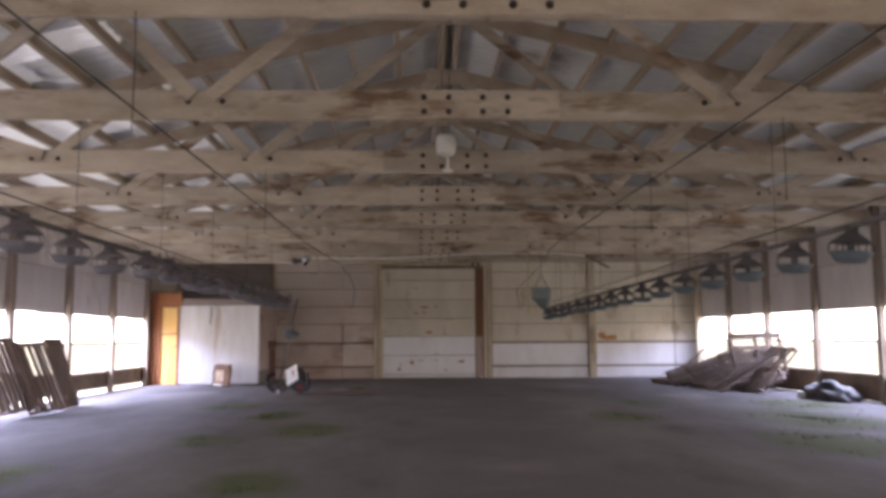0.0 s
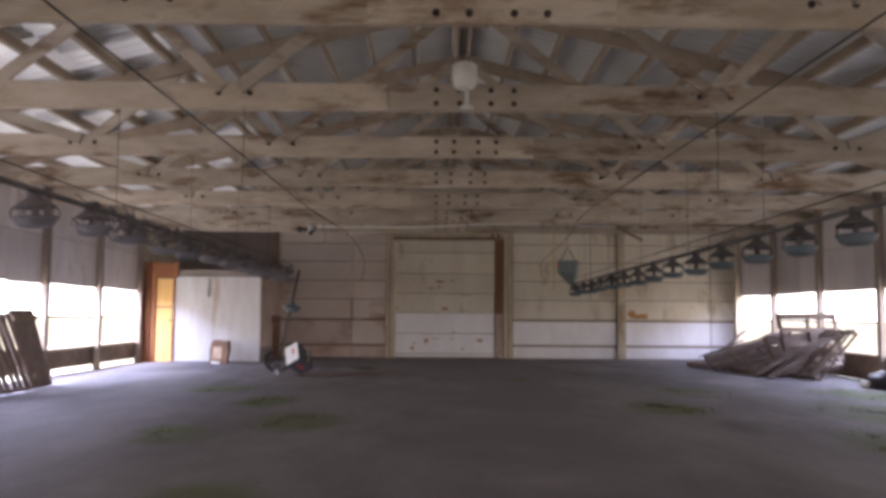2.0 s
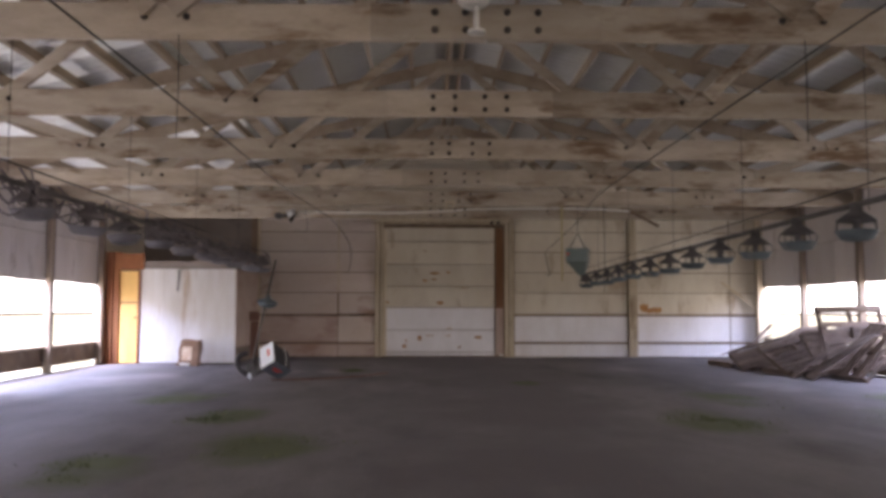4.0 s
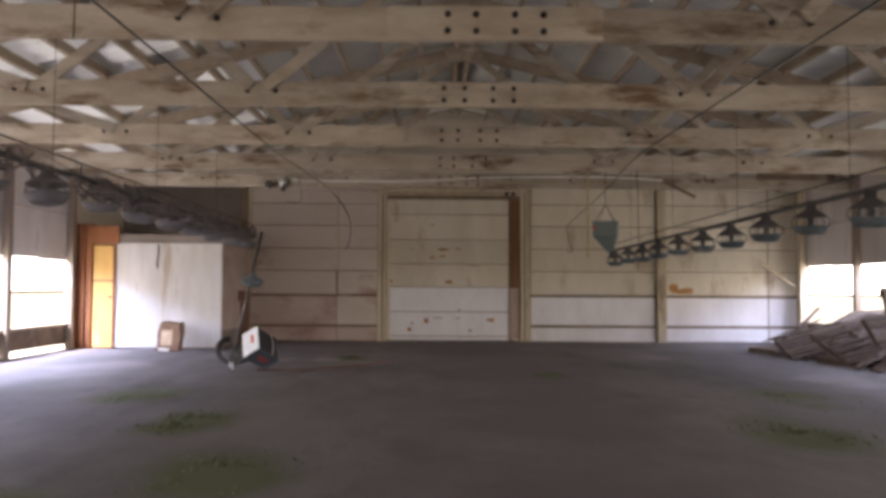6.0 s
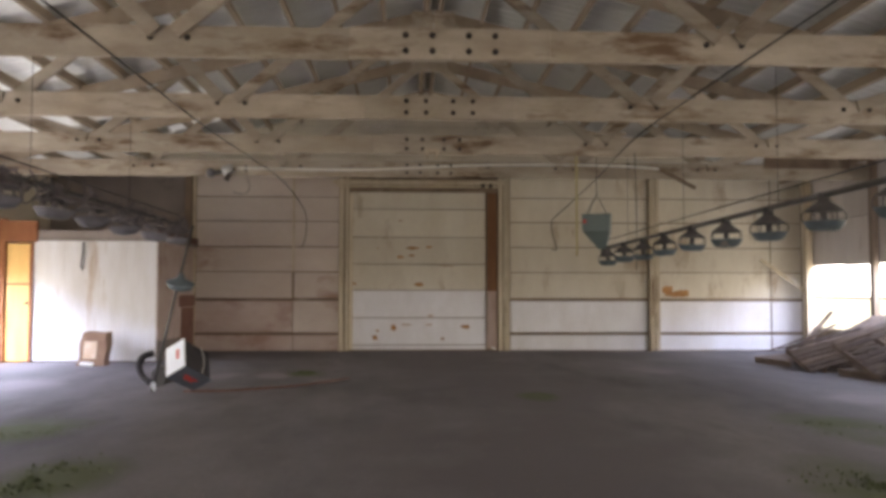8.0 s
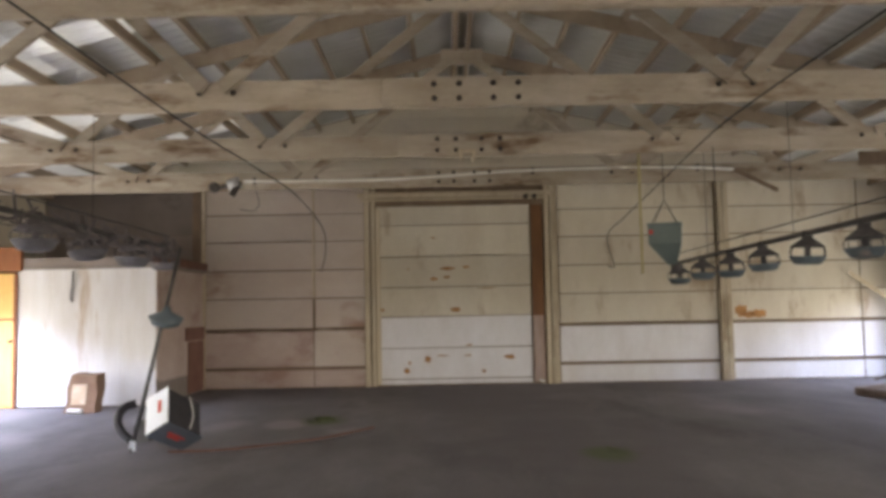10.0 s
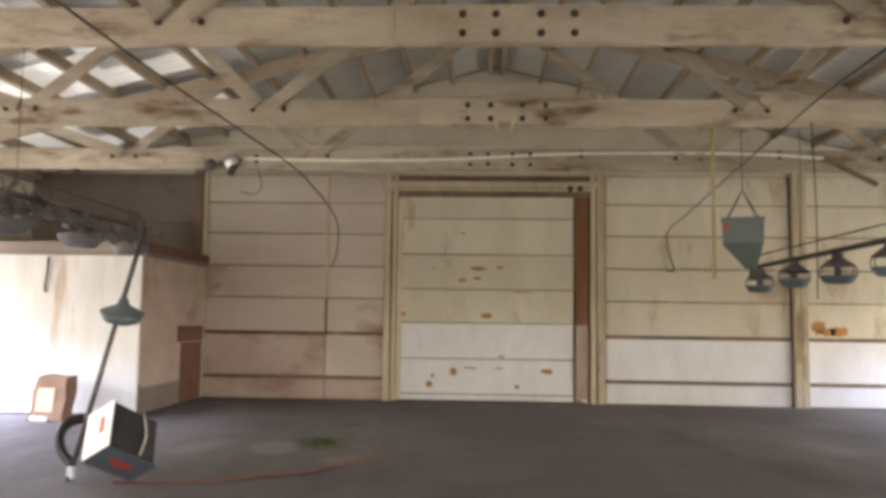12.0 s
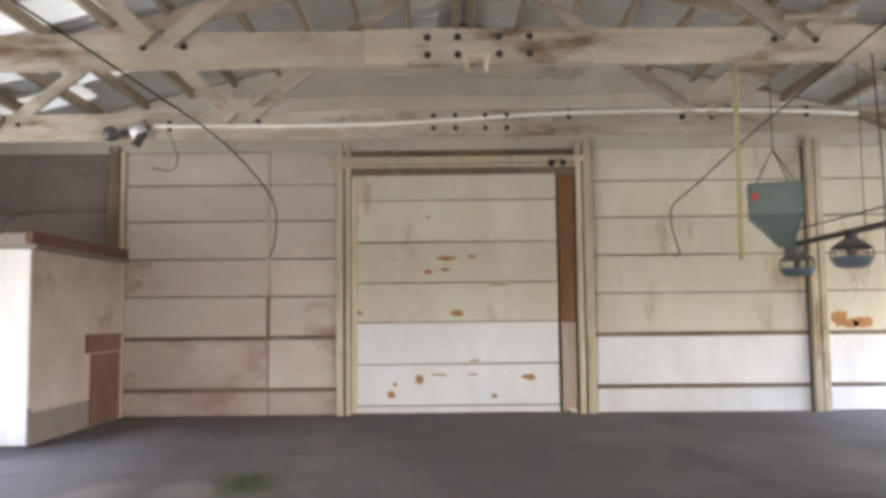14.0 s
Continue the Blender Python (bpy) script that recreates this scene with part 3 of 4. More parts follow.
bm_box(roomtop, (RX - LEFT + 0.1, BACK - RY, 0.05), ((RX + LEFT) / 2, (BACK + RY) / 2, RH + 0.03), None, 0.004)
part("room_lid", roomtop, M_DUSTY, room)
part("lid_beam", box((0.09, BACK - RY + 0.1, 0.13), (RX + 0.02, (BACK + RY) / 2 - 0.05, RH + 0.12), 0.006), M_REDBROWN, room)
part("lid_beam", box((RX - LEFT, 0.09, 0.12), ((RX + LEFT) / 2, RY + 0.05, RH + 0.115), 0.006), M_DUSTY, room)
# closed panel put in place of the bright view through the doorway
rd = structure("door_2", box((0.40, 0.035, 1.97), (-5.82, RY + 0.03, 1.0), 0.004), M_DOOR, "honey-coloured panel standing in for the bright doorway of the corner room", "door")
part("cross_rail", box((0.40, 0.012, 0.03), (-5.82, RY + 0.006, 1.30), 0.003), M_ORANGE, rd)
for x, w, d in ((-6.08, 0.11, 0.0), (-6.21, 0.13, -0.04), (-6.40, 0.20, -0.1)):
    part("jamb", box((w, 0.12, 2.40), (x, RY + 0.02 + d, 1.2), 0.006), M_ORANGE, rd, "orange-brown door post")
part("lintel", box((0.52, 0.08, 0.36), (-5.77, RY - 0.005, 2.19), 0.006), M_ORANGE, rd, "orange-brown board over the door")
part("jamb", box((0.05, 0.10, 1.98), (-5.59, RY + 0.0, 0.99), 0.005), M_ORANGE, rd)
part("handle", bm_rod(bmesh.new(), (-5.67, RY - 0.05, 0.98), (-5.67, RY + 0.02, 0.98), 0.02, 10), M_BOLT, rd)
bs = bmesh.new()
bm_hose(bs, [(-4.75, RY - 0.03, 2.0), (-4.74, RY - 0.05, 1.85), (-4.77, RY - 0.04, 1.62), (-4.75, RY - 0.05, 1.55)], 0.015)
tagged(part("rag_strip", bs, M_CAP), "dark strip hanging on the room wall", "strip")

# ---- feeder lines ----
PAN_GAP = 0.94


def make_pan(x, y, z, m_bowl, m_cap, label):
    """A poultry feed pan hung under the tube; base point at the pan's bottom."""
    p = thing("feed_pan", label, "feeder", "feed pans of the auger lines", (x, y, z))
    bowl = part("bowl", bm_lathe(bmesh.new(), [(0.10, 0), (0.135, 0.012), (0.175, 0.07), (0.182, 0.085), (0.172, 0.083), (0.12, 0.028), (0.02, 0.02)], 24), m_bowl, p)
    part("cap", bm_lathe(bmesh.new(), [(0.165, 0.165), (0.17, 0.172), (0.10, 0.225), (0.055, 0.255), (0.05, 0.33), (0.01, 0.335)], 20), m_cap, p, "dark cone cap")
    part("throat", bm_lathe(bmesh.new(), [(0.07, 0.03), (0.032, 0.07), (0.032, 0.2), (0.045, 0.25)], 14), m_cap, p)
    for k in range(6):
        a = 2 * math.pi * k / 6
        c, s = math.cos(a), math.sin(a)
        part("spoke", bm_hose(bmesh.new(), [(0.178 * c, 0.178 * s, 0.08), (0.185 * c, 0.185 * s, 0.13), (0.16 * c, 0.16 * s, 0.175)], 0.006, 5, 3), m_cap, bowl)
    return p


def feeder_line(x, z, y0, y1, rise, label):
    line = thing("auger_tube", label, "feeder tube", "", (x, y0, z))
    part("tube", bm_rod(bmesh.new(), (0, 0, rise), (0, y1 - y0, 0), 0.024, 12), M_TUBE, line)
    part("guard_wire", bm_rod(bmesh.new(), (0, 0, rise + 0.14), (0, y1 - y0, 0.12), 0.006, 6), M_CABLE, line)
    y = FIRST
    while y < y1:
        if y > y0:
            part("hanger", bm_rod(bmesh.new(), (0, y - y0, 0.02), (0, y - y0, CHORD - z + 0.05), 0.003, 6), M_CABLE, line)
        y += BAY
    return line


feeder_line(3.80, 1.88, -1.0, 17.75, 0.15, "long steel auger tube hung from the trusses with feed pans")
feeder_line(-2.34, 2.08, -1.0, 16.2, 0.03, "long dusty steel auger tube hung from the trusses with feed pans")
pan = make_pan(3.80, 17.70, 1.60, M_PAN, M_CAP, "dusty blue-grey poultry feed pan under a dark cone cap")
pan.scale = (0.83, 0.83, 0.86)
for k in range(1, 20):
    copy_thing(pan, pose(3.80 + random.uniform(-0.012, 0.012), 17.70 - PAN_GAP * k, 1.61 + 0.008 * PAN_GAP * k + random.uniform(-0.012, 0.012), random.uniform(-4, 4), random.uniform(-4, 4), random.uniform(0, 60)))
dusty = make_pan(-2.34, 16.05, 1.82, M_PAN_DUST, M_CAP_DUST, "feed pan caked in mauve-grey dust and cobwebs")
dusty.scale = (0.92, 0.92, 0.90)
for k in range(1, 18):
    copy_thing(dusty, pose(-2.34 + random.uniform(-0.02, 0.02), 16.05 - PAN_GAP * k, 1.82 + 0.002 * PAN_GAP * k + random.uniform(-0.02, 0.02), random.uniform(-7, 7), random.uniform(-7, 7), random.uniform(0, 60)))
# sagging cobwebs and loose cords along the dusty line
web = bmesh.new()
for k in range(150):
    ya = random.uniform(6.5, 16.1)
    yb = ya + random.uniform(0.15, 0.8)
    xa, xb = -2.34 + random.uniform(-0.16, 0.16), -2.34 + random.uniform(-0.12, 0.12)
    za, zb = random.uniform(1.98, 2.22), random.uniform(1.98, 2.16)
    sag = random.uniform(0.02, 0.16)
    bm_hose(web, [(xa, ya, za), ((xa + xb) / 2, (ya + yb) / 2, (za + zb) / 2 - sag), (xb, yb, zb)], random.uniform(0.004, 0.012), 5, 4)
tagged(part("cobwebs", web, M_CAP_DUST), "dusty cobweb strands and cords sagging along the feeder tube", "cobweb", kind="stuff")

# hopper over the end of the line
hop = thing("feed_hopper", "grey-green sheet metal feed hopper hung from the truss", "hopper", "", (3.63, 17.7, 1.85))
hop.rotation_euler = (0, 0, radians(-17))


def bm_frustum(bm, a, za, b, zb, shift=0.0):
    lo = [bm.verts.new((sx * a + shift, sy * a, za)) for sx, sy in ((-1, -1), (1, -1), (1, 1), (-1, 1))]
    hi = [bm.verts.new((sx * b, sy * b, zb)) for sx, sy in ((-1, -1), (1, -1), (1, 1), (-1, 1))]
    for k in range(4):
        bm.faces.new((lo[k], lo[(k + 1) % 4], hi[(k + 1) % 4], hi[k]))
    return lo, hi


hb = bmesh.new()
bm_frustum(hb, 0.205, 0.27, 0.21, 0.52)
part("bin", hb, M_HOPPER, hop)
hc = bmesh.new()
bm_frustum(hc, 0.055, 0.0, 0.203, 0.268, 0.08)
part("cone", hc, M_HOPPER, hop)
part("rim", box((0.44, 0.44, 0.02), (0, 0, 0.525), 0.004), M_HOPPER, hop)
part("outlet", bm_lathe(bmesh.new(), [(0.07, -0.12), (0.06, 0.0), (0.06, 0.02)], 14, Matrix.Translation((0.12, 0, 0))), M_CAP, hop)
part("red_tag", box((0.05, 0.006, 0.06), (-0.17, -0.213, 0.42), 0.002), M_RED, hop)
for sx, sy in ((-1, -1), (1, -1), (1, 1), (-1, 1)):
    part("cord", bm_rod(bmesh.new(), (sx * 0.16, sy * 0.16, 0.53), (0, 0, 0.85), 0.005, 6), M_CABLE, hop)
part("cord", bm_rod(bmesh.new(), (0, 0, 0.85), (0, 0, 1.56), 0.005, 6), M_CABLE, hop)
beam = bm_bar(bmesh.new(), (3.50, 16.4, 3.41), (3.50, 19.0, 3.41), 0.5, 0.03, 0.004)
tagged(part("hanger_plank", beam, M_TIMBER), "whitewashed plank laid across two truss chords over the hopper", "plank")
pole = bm_bar(bmesh.new(), (3.30, 17.62, 1.74), (3.30, 17.62, 3.40), 0.035, 0.035, 0.005, (0, 1, 0))
tagged(part("measuring_stick", pole, M_YELLOW), "yellowed wooden stick hanging beside the hopper", "stick")

# ---- hanging lamp and rail ----
lamp = thing("hanging_fixture", "white plastic fixture hung on wires below the ridge", "fixture", "", (0.94, 6.83, 3.24))
part("housing", bm_lathe(bmesh.new(), [(0.07, 0.0), (0.105, 0.03), (0.115, 0.12), (0.11, 0.22), (0.09, 0.235), (0.02, 0.24)], 20), M_PLASTIC, lamp)
part("stem", bm_rod(bmesh.new(), (0.02, 0, -0.15), (0.02, 0, 0.0), 0.018, 10), M_PLASTIC, lamp)
part("foot", bm_lathe(bmesh.new(), [(0.06, -0.18), (0.06, -0.165), (0.02, -0.15)], 14, Matrix.Translation((0.02, 0, 0))), M_PLASTIC, lamp)
for s in (-0.03, 0.03):
    part("wire", bm_rod(bmesh.new(), (s, 0, 0.235), (s * 2, 0, 1.95), 0.005, 6), M_CABLE, lamp)

rail = thing("conduit_rail", "long pale bowed plastic pipe tied along the truss", "pipe", "", (-2.15, 18.83, 3.24))
part("pipe", bm_hose(bmesh.new(), [(0, 0, 0.0), (2.2, 0, -0.005), (4.2, 0, 0.085), (6.2, 0, 0.09), (7.12, 0, 0.04)], 0.022, 10), M_PLASTIC, rail)
for x in (0.15, 4.2, 6.6):
    part("clamp", box((0.035, 0.06, 0.11), (x, 0.02, 0.08 if x > 1 else 0), 0.006), M_BOLT, rail)
part("end_strut", bm_bar(bmesh.new(), (7.1, 0.0, 0.05), (7.75, 0.0, -0.28), 0.03, 0.06), M_TIMBER_DARK, rail, "dark slanting end piece")
tagged(part("brown_board", box((1.5, 0.03, 0.2), (7.55, 18.84, 3.41), 0.004), M_TIMBER_DARK), "dark brown board nailed on the truss end", "board")
motor = thing("winch_motor", "dusty metal winch with a dark bracket on the truss", "winch", "", (-2.35, 18.82, 3.05))
part("drum", bm_rod(bmesh.new(), (-0.02, 0, 0.12), (0.14, 0.0, 0.18), 0.085, 16), M_ZINC, motor)
part("cover", bm_lathe(bmesh.new(), [(0.08, 0), (0.07, 0.05), (0.02, 0.07)], 14, pose(-0.22, -0.04, 0.1, 80, 0, 20)), M_TUBE, motor)
part("bracket", box((0.08, 0.05, 0.24), (0.09, -0.04, 0.08), 0.006, Euler((0, 0.5, 0)).to_matrix()), M_BOLT, motor)
part("arm", bm_rod(bmesh.new(), (-0.28, 0, 0.08), (0.0, 0, 0.13), 0.03, 10), M_TUBE, motor)
fork = thing("forked_bracket", "small white forked bracket under the truss joint", "bracket", "", (1.03, 16.44, 3.0))
for s in (-1, 1):
    part("prong", box((0.035, 0.03, 0.11), (s * 0.07, 0, 0.09), 0.006, Euler((0, s * 0.2, 0)).to_matrix()), M_FRAME, fork)
part("bar", box((0.2, 0.03, 0.03), (0, 0, 0.155), 0.005), M_FRAME, fork)

# ---- cables ----
def cable(name, pts, r, label):
    return tagged(part(name, bm_hose(bmesh.new(), pts, r), M_CABLE), label, "cable")


cable("power_cable", [(-1.66, FIRST - 1, 3.06), (-1.66, 2.5, 3.03), (-1.62, 9.5, 3.05), (-1.6, 14.2, 3.06), (-1.5, 16.54, 3.06), (-1.30, 18.3, 2.95), (-1.12, 19.6, 2.6), (-1.12, 19.8, 2.2), (-1.2, 19.85, 1.96)],
      0.008, "black cable strung under the trusses with a loose end")
cable("power_cable", [(3.4, FIRST - 1, 3.06), (3.4, 2.5, 3.02), (3.4, 9.5, 3.05), (3.42, 14.2, 3.06), (3.6, 16.5, 3.06), (3.85, 18.75, 3.07), (3.45, 19.3, 2.65), (3.27, 19.6, 2.45), (3.30, 19.7, 2.2), (3.38, 19.75, 1.95), (3.28, 19.75, 1.95)],
      0.008, "black cable strung under the trusses with a hooked end")
cable("thin_wire", [(-2.0, 18.85, 3.16), (-1.98, 19.05, 2.95), (-2.1, 19.2, 2.85), (-2.3, 19.2, 2.88)], 0.006, "thin loose wire hanging by the truss")
cable("pull_cord", [(3.9, 16.51, 3.16), (3.9, 16.45, 2.3), (3.89, 16.44, 1.5)], 0.006, "thin black cord hanging beside the feeder")
for x, y, z in ((-1.05, 2.473, 3.14), (3.36, 7.153, 3.14), (-1.15, 7.153, 3.14), (3.9, 4.813, 3.14)):
    cable("pull_cord", [(x, y, z), (x + 0.005, y, z - 0.3), (x, y, z - 0.75)], 0.004, "thin pale cord hanging from a truss")

# ---- fallen drive unit ----
A = Vector((-1.835, 14.694, 0.347))
C, D = Vector((0.227, 0.308, -0.189)), Vector((-0.241, 0.092, -0.138))
turn = Matrix((C.normalized(), (D - C.normalized() * D.dot(C.normalized())).normalized(), C.normalized().cross((D - C.normalized() * D.dot(C.normalized())).normalized()))).transposed()
unit = new("drive_unit")
unit.empty_display_size = 0.1
unit.matrix_basis = Matrix.Translation(A) @ turn.to_4x4()
tagged(unit, "fallen white and black feeder drive box tilted on the floor", "machine")
c, d, h = 0.427, 0.293, 0.396 * (1 if turn.col[2].z > 0 else -1)
part("case", box((c - 0.02, d - 0.02, abs(h) - 0.02), (c / 2, d / 2, h / 2), 0.012), M_BOXDARK, unit, "black sheet metal case")
white_side = part("white_side", box((0.012, d, abs(h)), (-0.002, d / 2, h / 2), 0.004), M_BOXWHITE, unit, "white enamelled side")
grey_side = part("grey_side", box((c, d, 0.012), (c / 2 + 0.008, d / 2, -0.004), 0.004), M_BOXGREY, unit, "blue-grey enamelled side")
for k, w in enumerate((0.20, 0.14)):
    part("red_lettering", box((w, 0.03, 0.006), (c / 2, d * (0.42 + 0.14 * k), -0.013), 0.001), M_RED, grey_side, "red bar of unreadable lettering")
part("red_lettering", box((0.006, 0.04, 0.13), (-0.011, d * 0.35, h * 0.55), 0.001), M_RED, white_side, "red mark")
part("strap", bm_hose(bmesh.new(), [(c * 0.62, -0.004, 0.02), (c * 0.7, -0.012, h * 0.5), (c * 0.62, -0.004, h * 0.97)], 0.008), M_PLASTIC, unit, "pale strap across the case")
elb = bm_hose(bmesh.new(), [(-2.47, 15.6, 0.42), (-2.58, 15.55, 0.38), (-2.62, 15.5, 0.27), (-2.56, 15.45, 0.15), (-2.45, 15.4, 0.075)], 0.042, 12)
tagged(part("rubber_elbow", elb, M_BOXDARK), "black rubber pipe elbow leaning by the drive box", "pipe")
tagged(part("round_motor", bm_rod(bmesh.new(), (-2.40, 15.56, 0.13), (-2.28, 15.85, 0.16), 0.115, 18), M_TUBE), "dull steel round motor lying behind the box", "motor")
pl = thing("drop_pole", "slanting steel pole with a feed dish hung from the tube's end", "pole", "", (-2.34, 15.12, 0.0))
part("rod", bm_rod(bmesh.new(), (0, 0, 0), (0.33, 0.45, 2.02), 0.02, 10), M_TUBE, pl)
part("foot", box((0.05, 0.05, 0.10), (0.012, 0.015, 0.06), 0.006), M_BOXWHITE, pl)
part("dish", bm_lathe(bmesh.new(), [(0.06, -0.10), (0.14, -0.07), (0.175, 0.0), (0.165, 0.005), (0.05, 0.06), (0.03, 0.12)], 20, pose(0.23, 0.31, 1.30, 12, 10)), M_PAN, pl)

hose = bm_hose(bmesh.new(), [(-1.95, 15.05, 0.012), (-1.5, 15.1, 0.012), (-1.16, 15.28, 0.012), (-0.6, 15.7, 0.012), (-0.1, 16.45, 0.012)], 0.012)
tagged(part("floor_cord", hose, M_REDBROWN), "thin red-brown cord lying curved on the dirt floor", "cord")
litter = bmesh.new()
for k in range(900):
    px, py = random.uniform(LEFT + 0.3, RIGHT - 0.3), random.uniform(2.0, BACK - 0.1)
    if noise.noise((px * 0.6, py * 0.6, 11)) < 0.05:
        continue
    an, ln = random.uniform(0, 6.283), random.uniform(0.02, 0.09)
    dx, dy = math.cos(an) * ln, math.sin(an) * ln
    wx, wy = -math.sin(an) * 0.005, math.cos(an) * 0.005
    lo = [litter.verts.new(p) for p in ((px - wx, py - wy, -0.02), (px + wx, py + wy, -0.02), (px + dx, py + dy, 0.008))]
    litter.faces.new(lo)
tagged(part("straw_litter", litter, M_PALE_BROWN), "scattered dull straw bits on the dirt floor", "litter", kind="stuff")

# ---- sack by the room ----
sk = bmesh.new()
bm_box(sk, (0.40, 0.24, 0.52), (0, 0, 0.26))
bmesh.ops.subdivide_edges(sk, edges=sk.edges[:], cuts=5, use_grid_fill=True)
for q in sk.verts:
    q.co += Vector((noise.noise(q.co * 5), noise.noise(q.co * 5 + Vector((7, 0, 0))), noise.noise(q.co * 4 + Vector((0, 9, 0))))) * 0.03
    q.co.x *= 1.08 - 0.3 * max(0, q.co.z - 0.1)
    q.co.y += 0.25 * q.co.z
    q.co.z = max(q.co.z, 0.0)
sack = thing("paper_sack", "crumpled brown paper sack leaning on the room wall", "sack", "", (-4.32, 18.55, 0.0))
part("bag", sk, M_SACK, sack)
part("label", box((0.20, 0.006, 0.28), (-0.03, -0.075, 0.25), 0.002, Euler((-0.24, 0, 0.02)).to_matrix()), M_LABEL, sack, "worn pale label")
part("torn_flap", box((0.2, 0.10, 0.05), (-0.05, -0.16, 0.035), 0.015, Euler((0.1, 0.1, 0.2)).to_matrix()), M_PLASTIC, sack, "torn white flap")

# ---- pallets ----
plank_w = mesh_of("slat", box((1.2, 0.095, 0.018), bevel=0.003), M_PALLET)
stringer = mesh_of("stringer", box((0.045, 1.0, 0.09), bevel=0.004), M_PALLET)


def make_pallet(m, label, missing=()):
    p = new("pallet")
    p.empty_display_size = 0.1
    p.matrix_basis = m
    tagged(p, label, "pallet", "broken pallets")
    for x in (-0.57, 0, 0.57):
        piece("stringer", stringer, (x, 0, 0.065), p)
    for k in range(7):
        if k not in missing:
            piece("slat", plank_w, (random.uniform(-0.01, 0.01), -0.45 + 0.15 * k, 0.119), p, Euler((0, 0, random.uniform(-0.03, 0.03))).to_matrix())
    for k in (0, 3, 6):
        piece("slat", plank_w, (0, -0.45 + 0.15 * k, 0.011), p)
    return p


def loose_board(a, b, w=0.11, t=0.02):
    a, b = Vector(a), Vector(b)
    ob = bm_bar(bmesh.new(), a, b, w, t, 0.003)
    return tagged(part("loose_board", ob, M_PALLET), "weathered loose board on the pallet heap", "board", "loose boards of the heap")


# heap by the right wall: stacked flat and sliding pallets, others leaning on the wall
for x, y, z, rx, ry, rz, miss in ((7.35, 18.7, 0.0, 0, -4, 8, ()), (7.55, 17.6, 0.0, 0, -5, -6, (2,)), (7.6, 16.4, 0.0, 0, -3, 12, ()), (7.75, 18.55, 0.17, 0, -14, -10, (4,)),
                                  (7.8, 17.4, 0.18, 3, -18, 16, ()), (7.9, 16.2, 0.18, 0, -20, -4, (1, 5)), (8.0, 17.95, 0.46, -4, -26, 6, ()), (8.1, 16.7, 0.45, 4, -30, -12, (3,)),
                                  (8.15, 15.2, 0.42, 0, -48, 4, (2,))):
    make_pallet(pose(x, y, z, rx, ry, rz), "broken grey-brown wooden pallet in a heap by the window", miss)
make_pallet(pose(8.10, 15.75, 0.74, 70, 0, 3), "weathered pallet standing upright on the heap by the window", (1, 3, 5))
make_pallet(pose(7.55, 16.5, 0.33, 26, -17, 5), "grey-brown pallet sliding off the heap with its slats showing", (4,))
make_pallet(pose(7.35, 17.6, 0.22, 18, -17, -8), "grey-brown pallet sliding off the heap with its slats showing", ())
make_pallet(pose(7.95, 15.75, 0.42, 40, -6, -4), "grey-brown pallet sliding off the heap with its slats showing", (2,))
for k in range(13):
    yy = random.uniform(15.0, 19.2)
    xx = random.uniform(6.9, 7.6)
    zz = 0.16 + max(0, xx - 6.9) * 0.45
    an = random.uniform(-0.9, 0.9)
    L = random.uniform(0.6, 1.3)
    loose_board((xx, yy, zz), (xx + L * math.cos(an), yy + L * math.sin(an), zz + L * random.uniform(0.12, 0.5)), random.uniform(0.07, 0.12))
for yy, x0 in ((14.9, 6.95), (15.15, 7.0), (15.45, 6.9), (15.7, 7.1)):
    loose_board((x0, yy, 0.03), (8.45, yy + 0.4, 0.85), 0.12, 0.03)
# leaning ones by the left wall
make_pallet(pose(-5.75, 10.6, 0.62, 0, 68, 2), "dark weathered pallet leaning upright by the window wall", ())
make_pallet(pose(-5.62, 11.3, 0.55, 0, 66, -5), "dark weathered pallet leaning upright by the window wall", (2,))
lean = bmesh.new()
bm_box(lean, (0.03, 0.85, 1.25), (0, 0, 0.63), None, 0.004)
sheet = part("leaning_panel", lean, M_PALLET)
sheet.matrix_basis = pose(-5.45, 12.4, 0.0, 0, -17, 5)
tagged(sheet, "dark brown board panel leaning toward the window wall", "panel")
cross = part("batten", box((0.03, 0.85, 0.09), (0.03, 0, 1.12), 0.004), M_TIMBER_DARK, sheet)
part("batten", box((0.03, 0.85, 0.09), (0.03, 0, 0.2), 0.004), M_TIMBER_DARK, sheet)

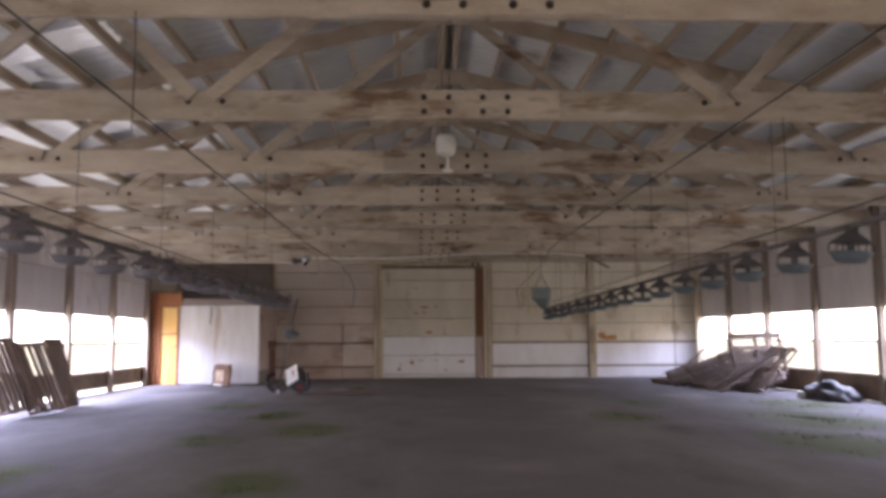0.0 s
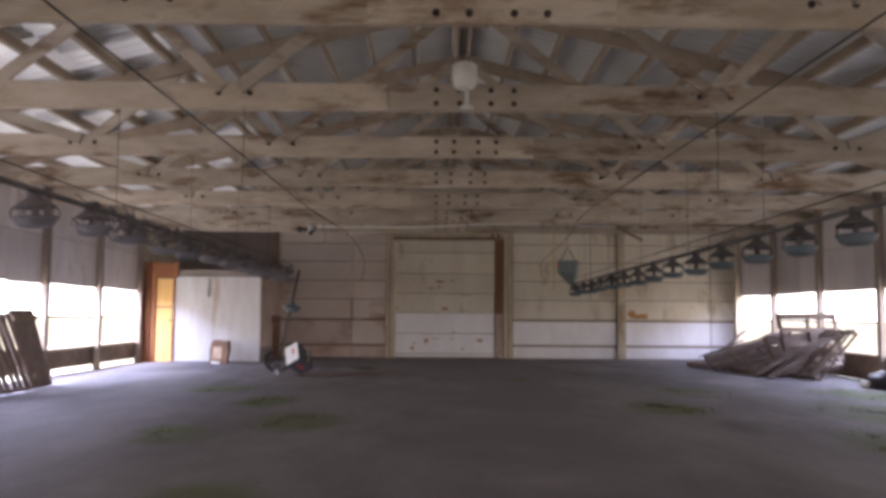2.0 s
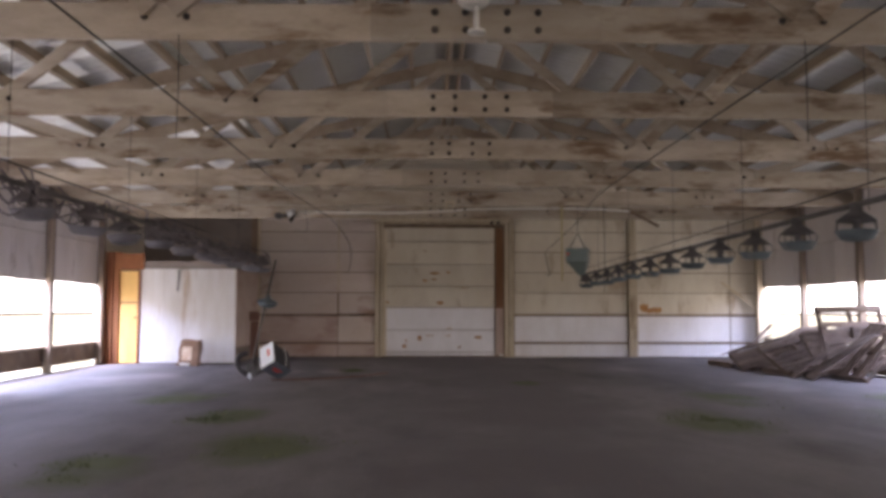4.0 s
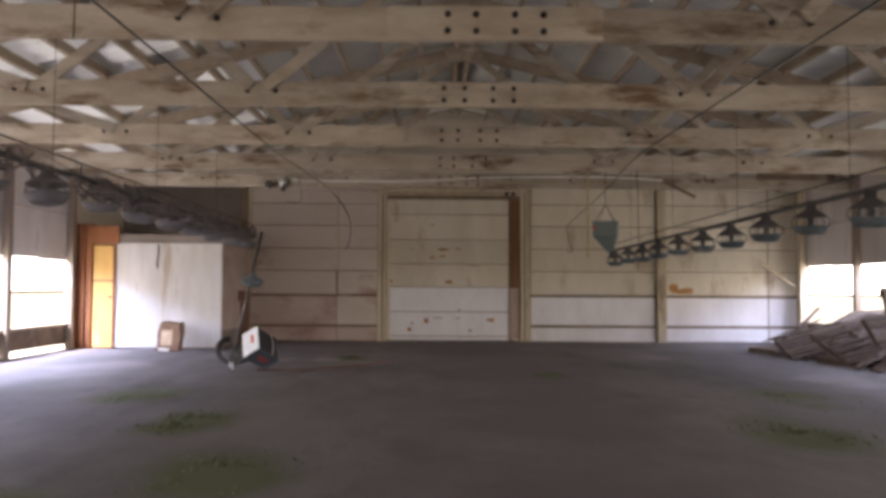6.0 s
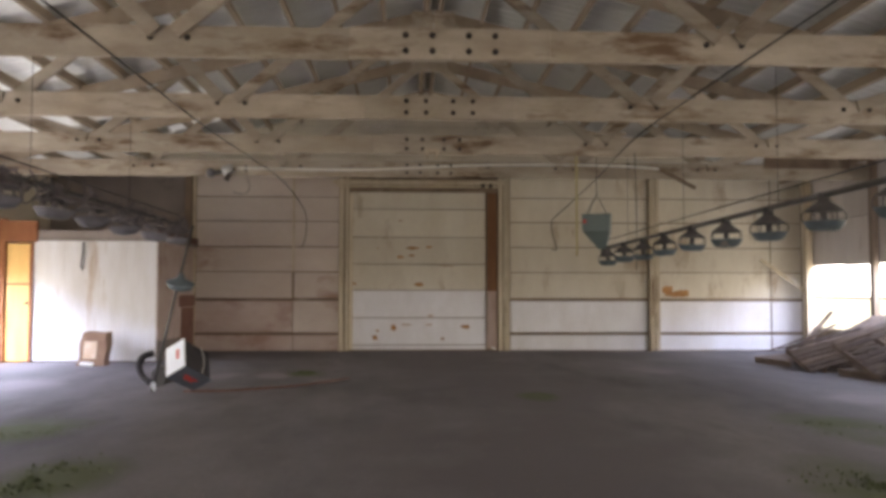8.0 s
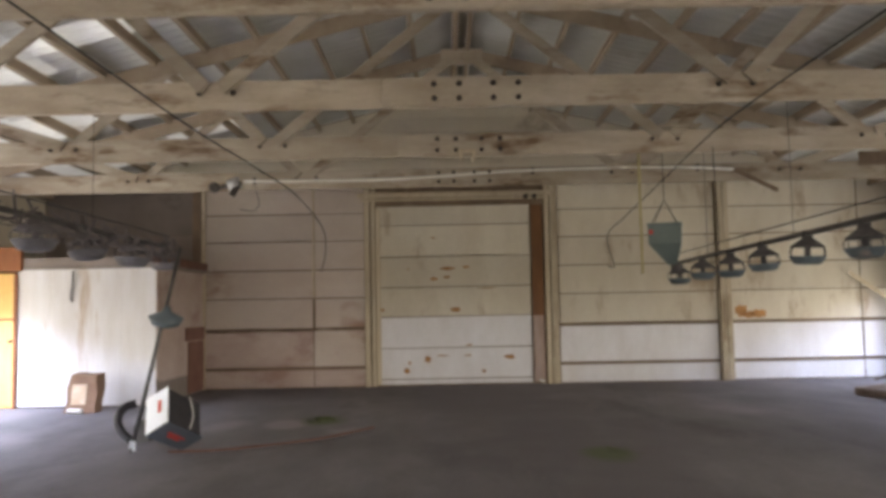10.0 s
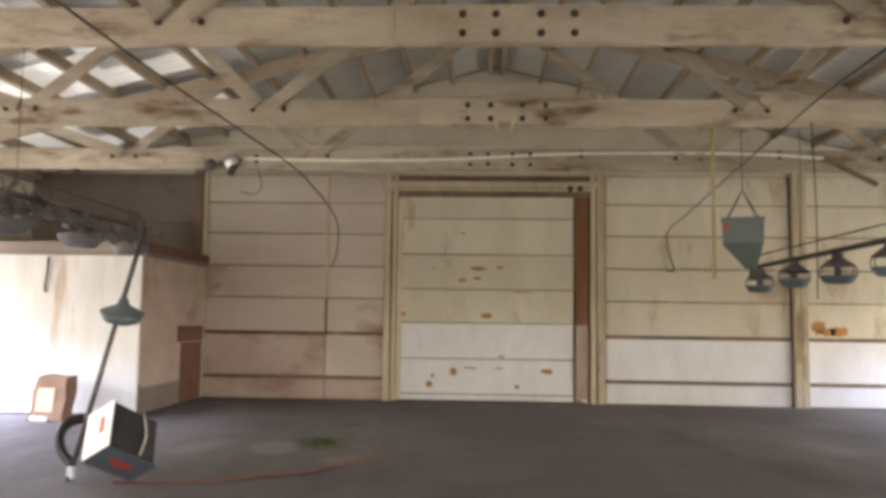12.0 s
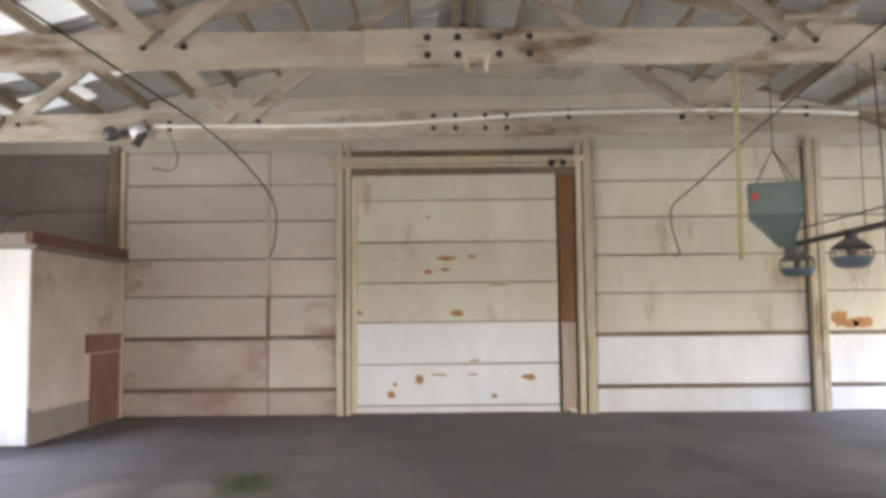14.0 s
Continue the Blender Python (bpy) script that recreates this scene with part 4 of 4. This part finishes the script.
# black crumpled tarp by the right wall
tp = bmesh.new()
bmesh.ops.create_icosphere(tp, subdivisions=4, radius=1.0)
for q in tp.verts:
    n3 = noise.noise(q.co * 2.2) * 0.25 + noise.noise(q.co * 6) * 0.1
    q.co = Vector((q.co.x * 0.38, q.co.y * 0.75, max(q.co.z, -0.02) * 0.32)) * (1 + n3)
    q.co.z = max(q.co.z, 0)
for q in tp.faces:
    q.smooth = True
tarp = part("plastic_tarp", tp, M_BOXDARK)
tarp.location = (8.25, 12.9, 0)
tagged(tarp, "crumpled black plastic tarp heaped by the wall", "tarp")
fl = bmesh.new()
bm_box(fl, (0.10, 0.16, 0.13), (7.9, 13.25, 0.06), Euler((0.2, 0.3, 0.5)).to_matrix(), 0.02)
tagged(part("white_jug", fl, M_PLASTIC), "small white plastic scrap on the floor", "litter")

# ---- glowing backdrop ----
# added emissive sheets that whiten the window view where the sky is too dim
glow = bpy.data.materials.new("glowing_backdrop")
glow.use_nodes = True
hb2 = glow.node_tree.nodes["Principled BSDF"]
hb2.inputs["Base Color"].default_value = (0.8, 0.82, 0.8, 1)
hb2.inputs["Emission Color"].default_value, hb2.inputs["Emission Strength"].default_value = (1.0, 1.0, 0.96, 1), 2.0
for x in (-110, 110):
    structure("backdrop", box((0.5, 700, 30), (x, 60, 14.8), 0.0), glow, "glowing white backdrop added beyond the field", "backdrop")

# weeds in the mossy spots
wd = bmesh.new()
for x, y, r in MOSS:
    for k in range(int(700 * r)):
        a, d2 = random.uniform(0, 6.283), abs(random.gauss(0, 0.3 * r))
        px, py = x + d2 * math.cos(a), y + d2 * 1.5 * math.sin(a)
        if noise.noise((px * 1.6, py * 1.6, 3)) + 0.4 * noise.noise((px * 6, py * 6, 8)) < 0.08 or px > RIGHT - 0.2:
            continue
        hh, th = random.uniform(0.004, 0.022), random.uniform(0, 6.283)
        dx, dy = math.cos(th) * 0.012, math.sin(th) * 0.012
        wd.faces.new([wd.verts.new(p) for p in ((px - dx, py - dy, -0.012), (px + dx, py + dy, -0.012), (px + dy * 2, py - dx * 2, hh))])
tagged(part("weeds", wd, M_LEAF), "low green weeds sprouting in patches of the dirt floor", "weeds", kind="stuff")
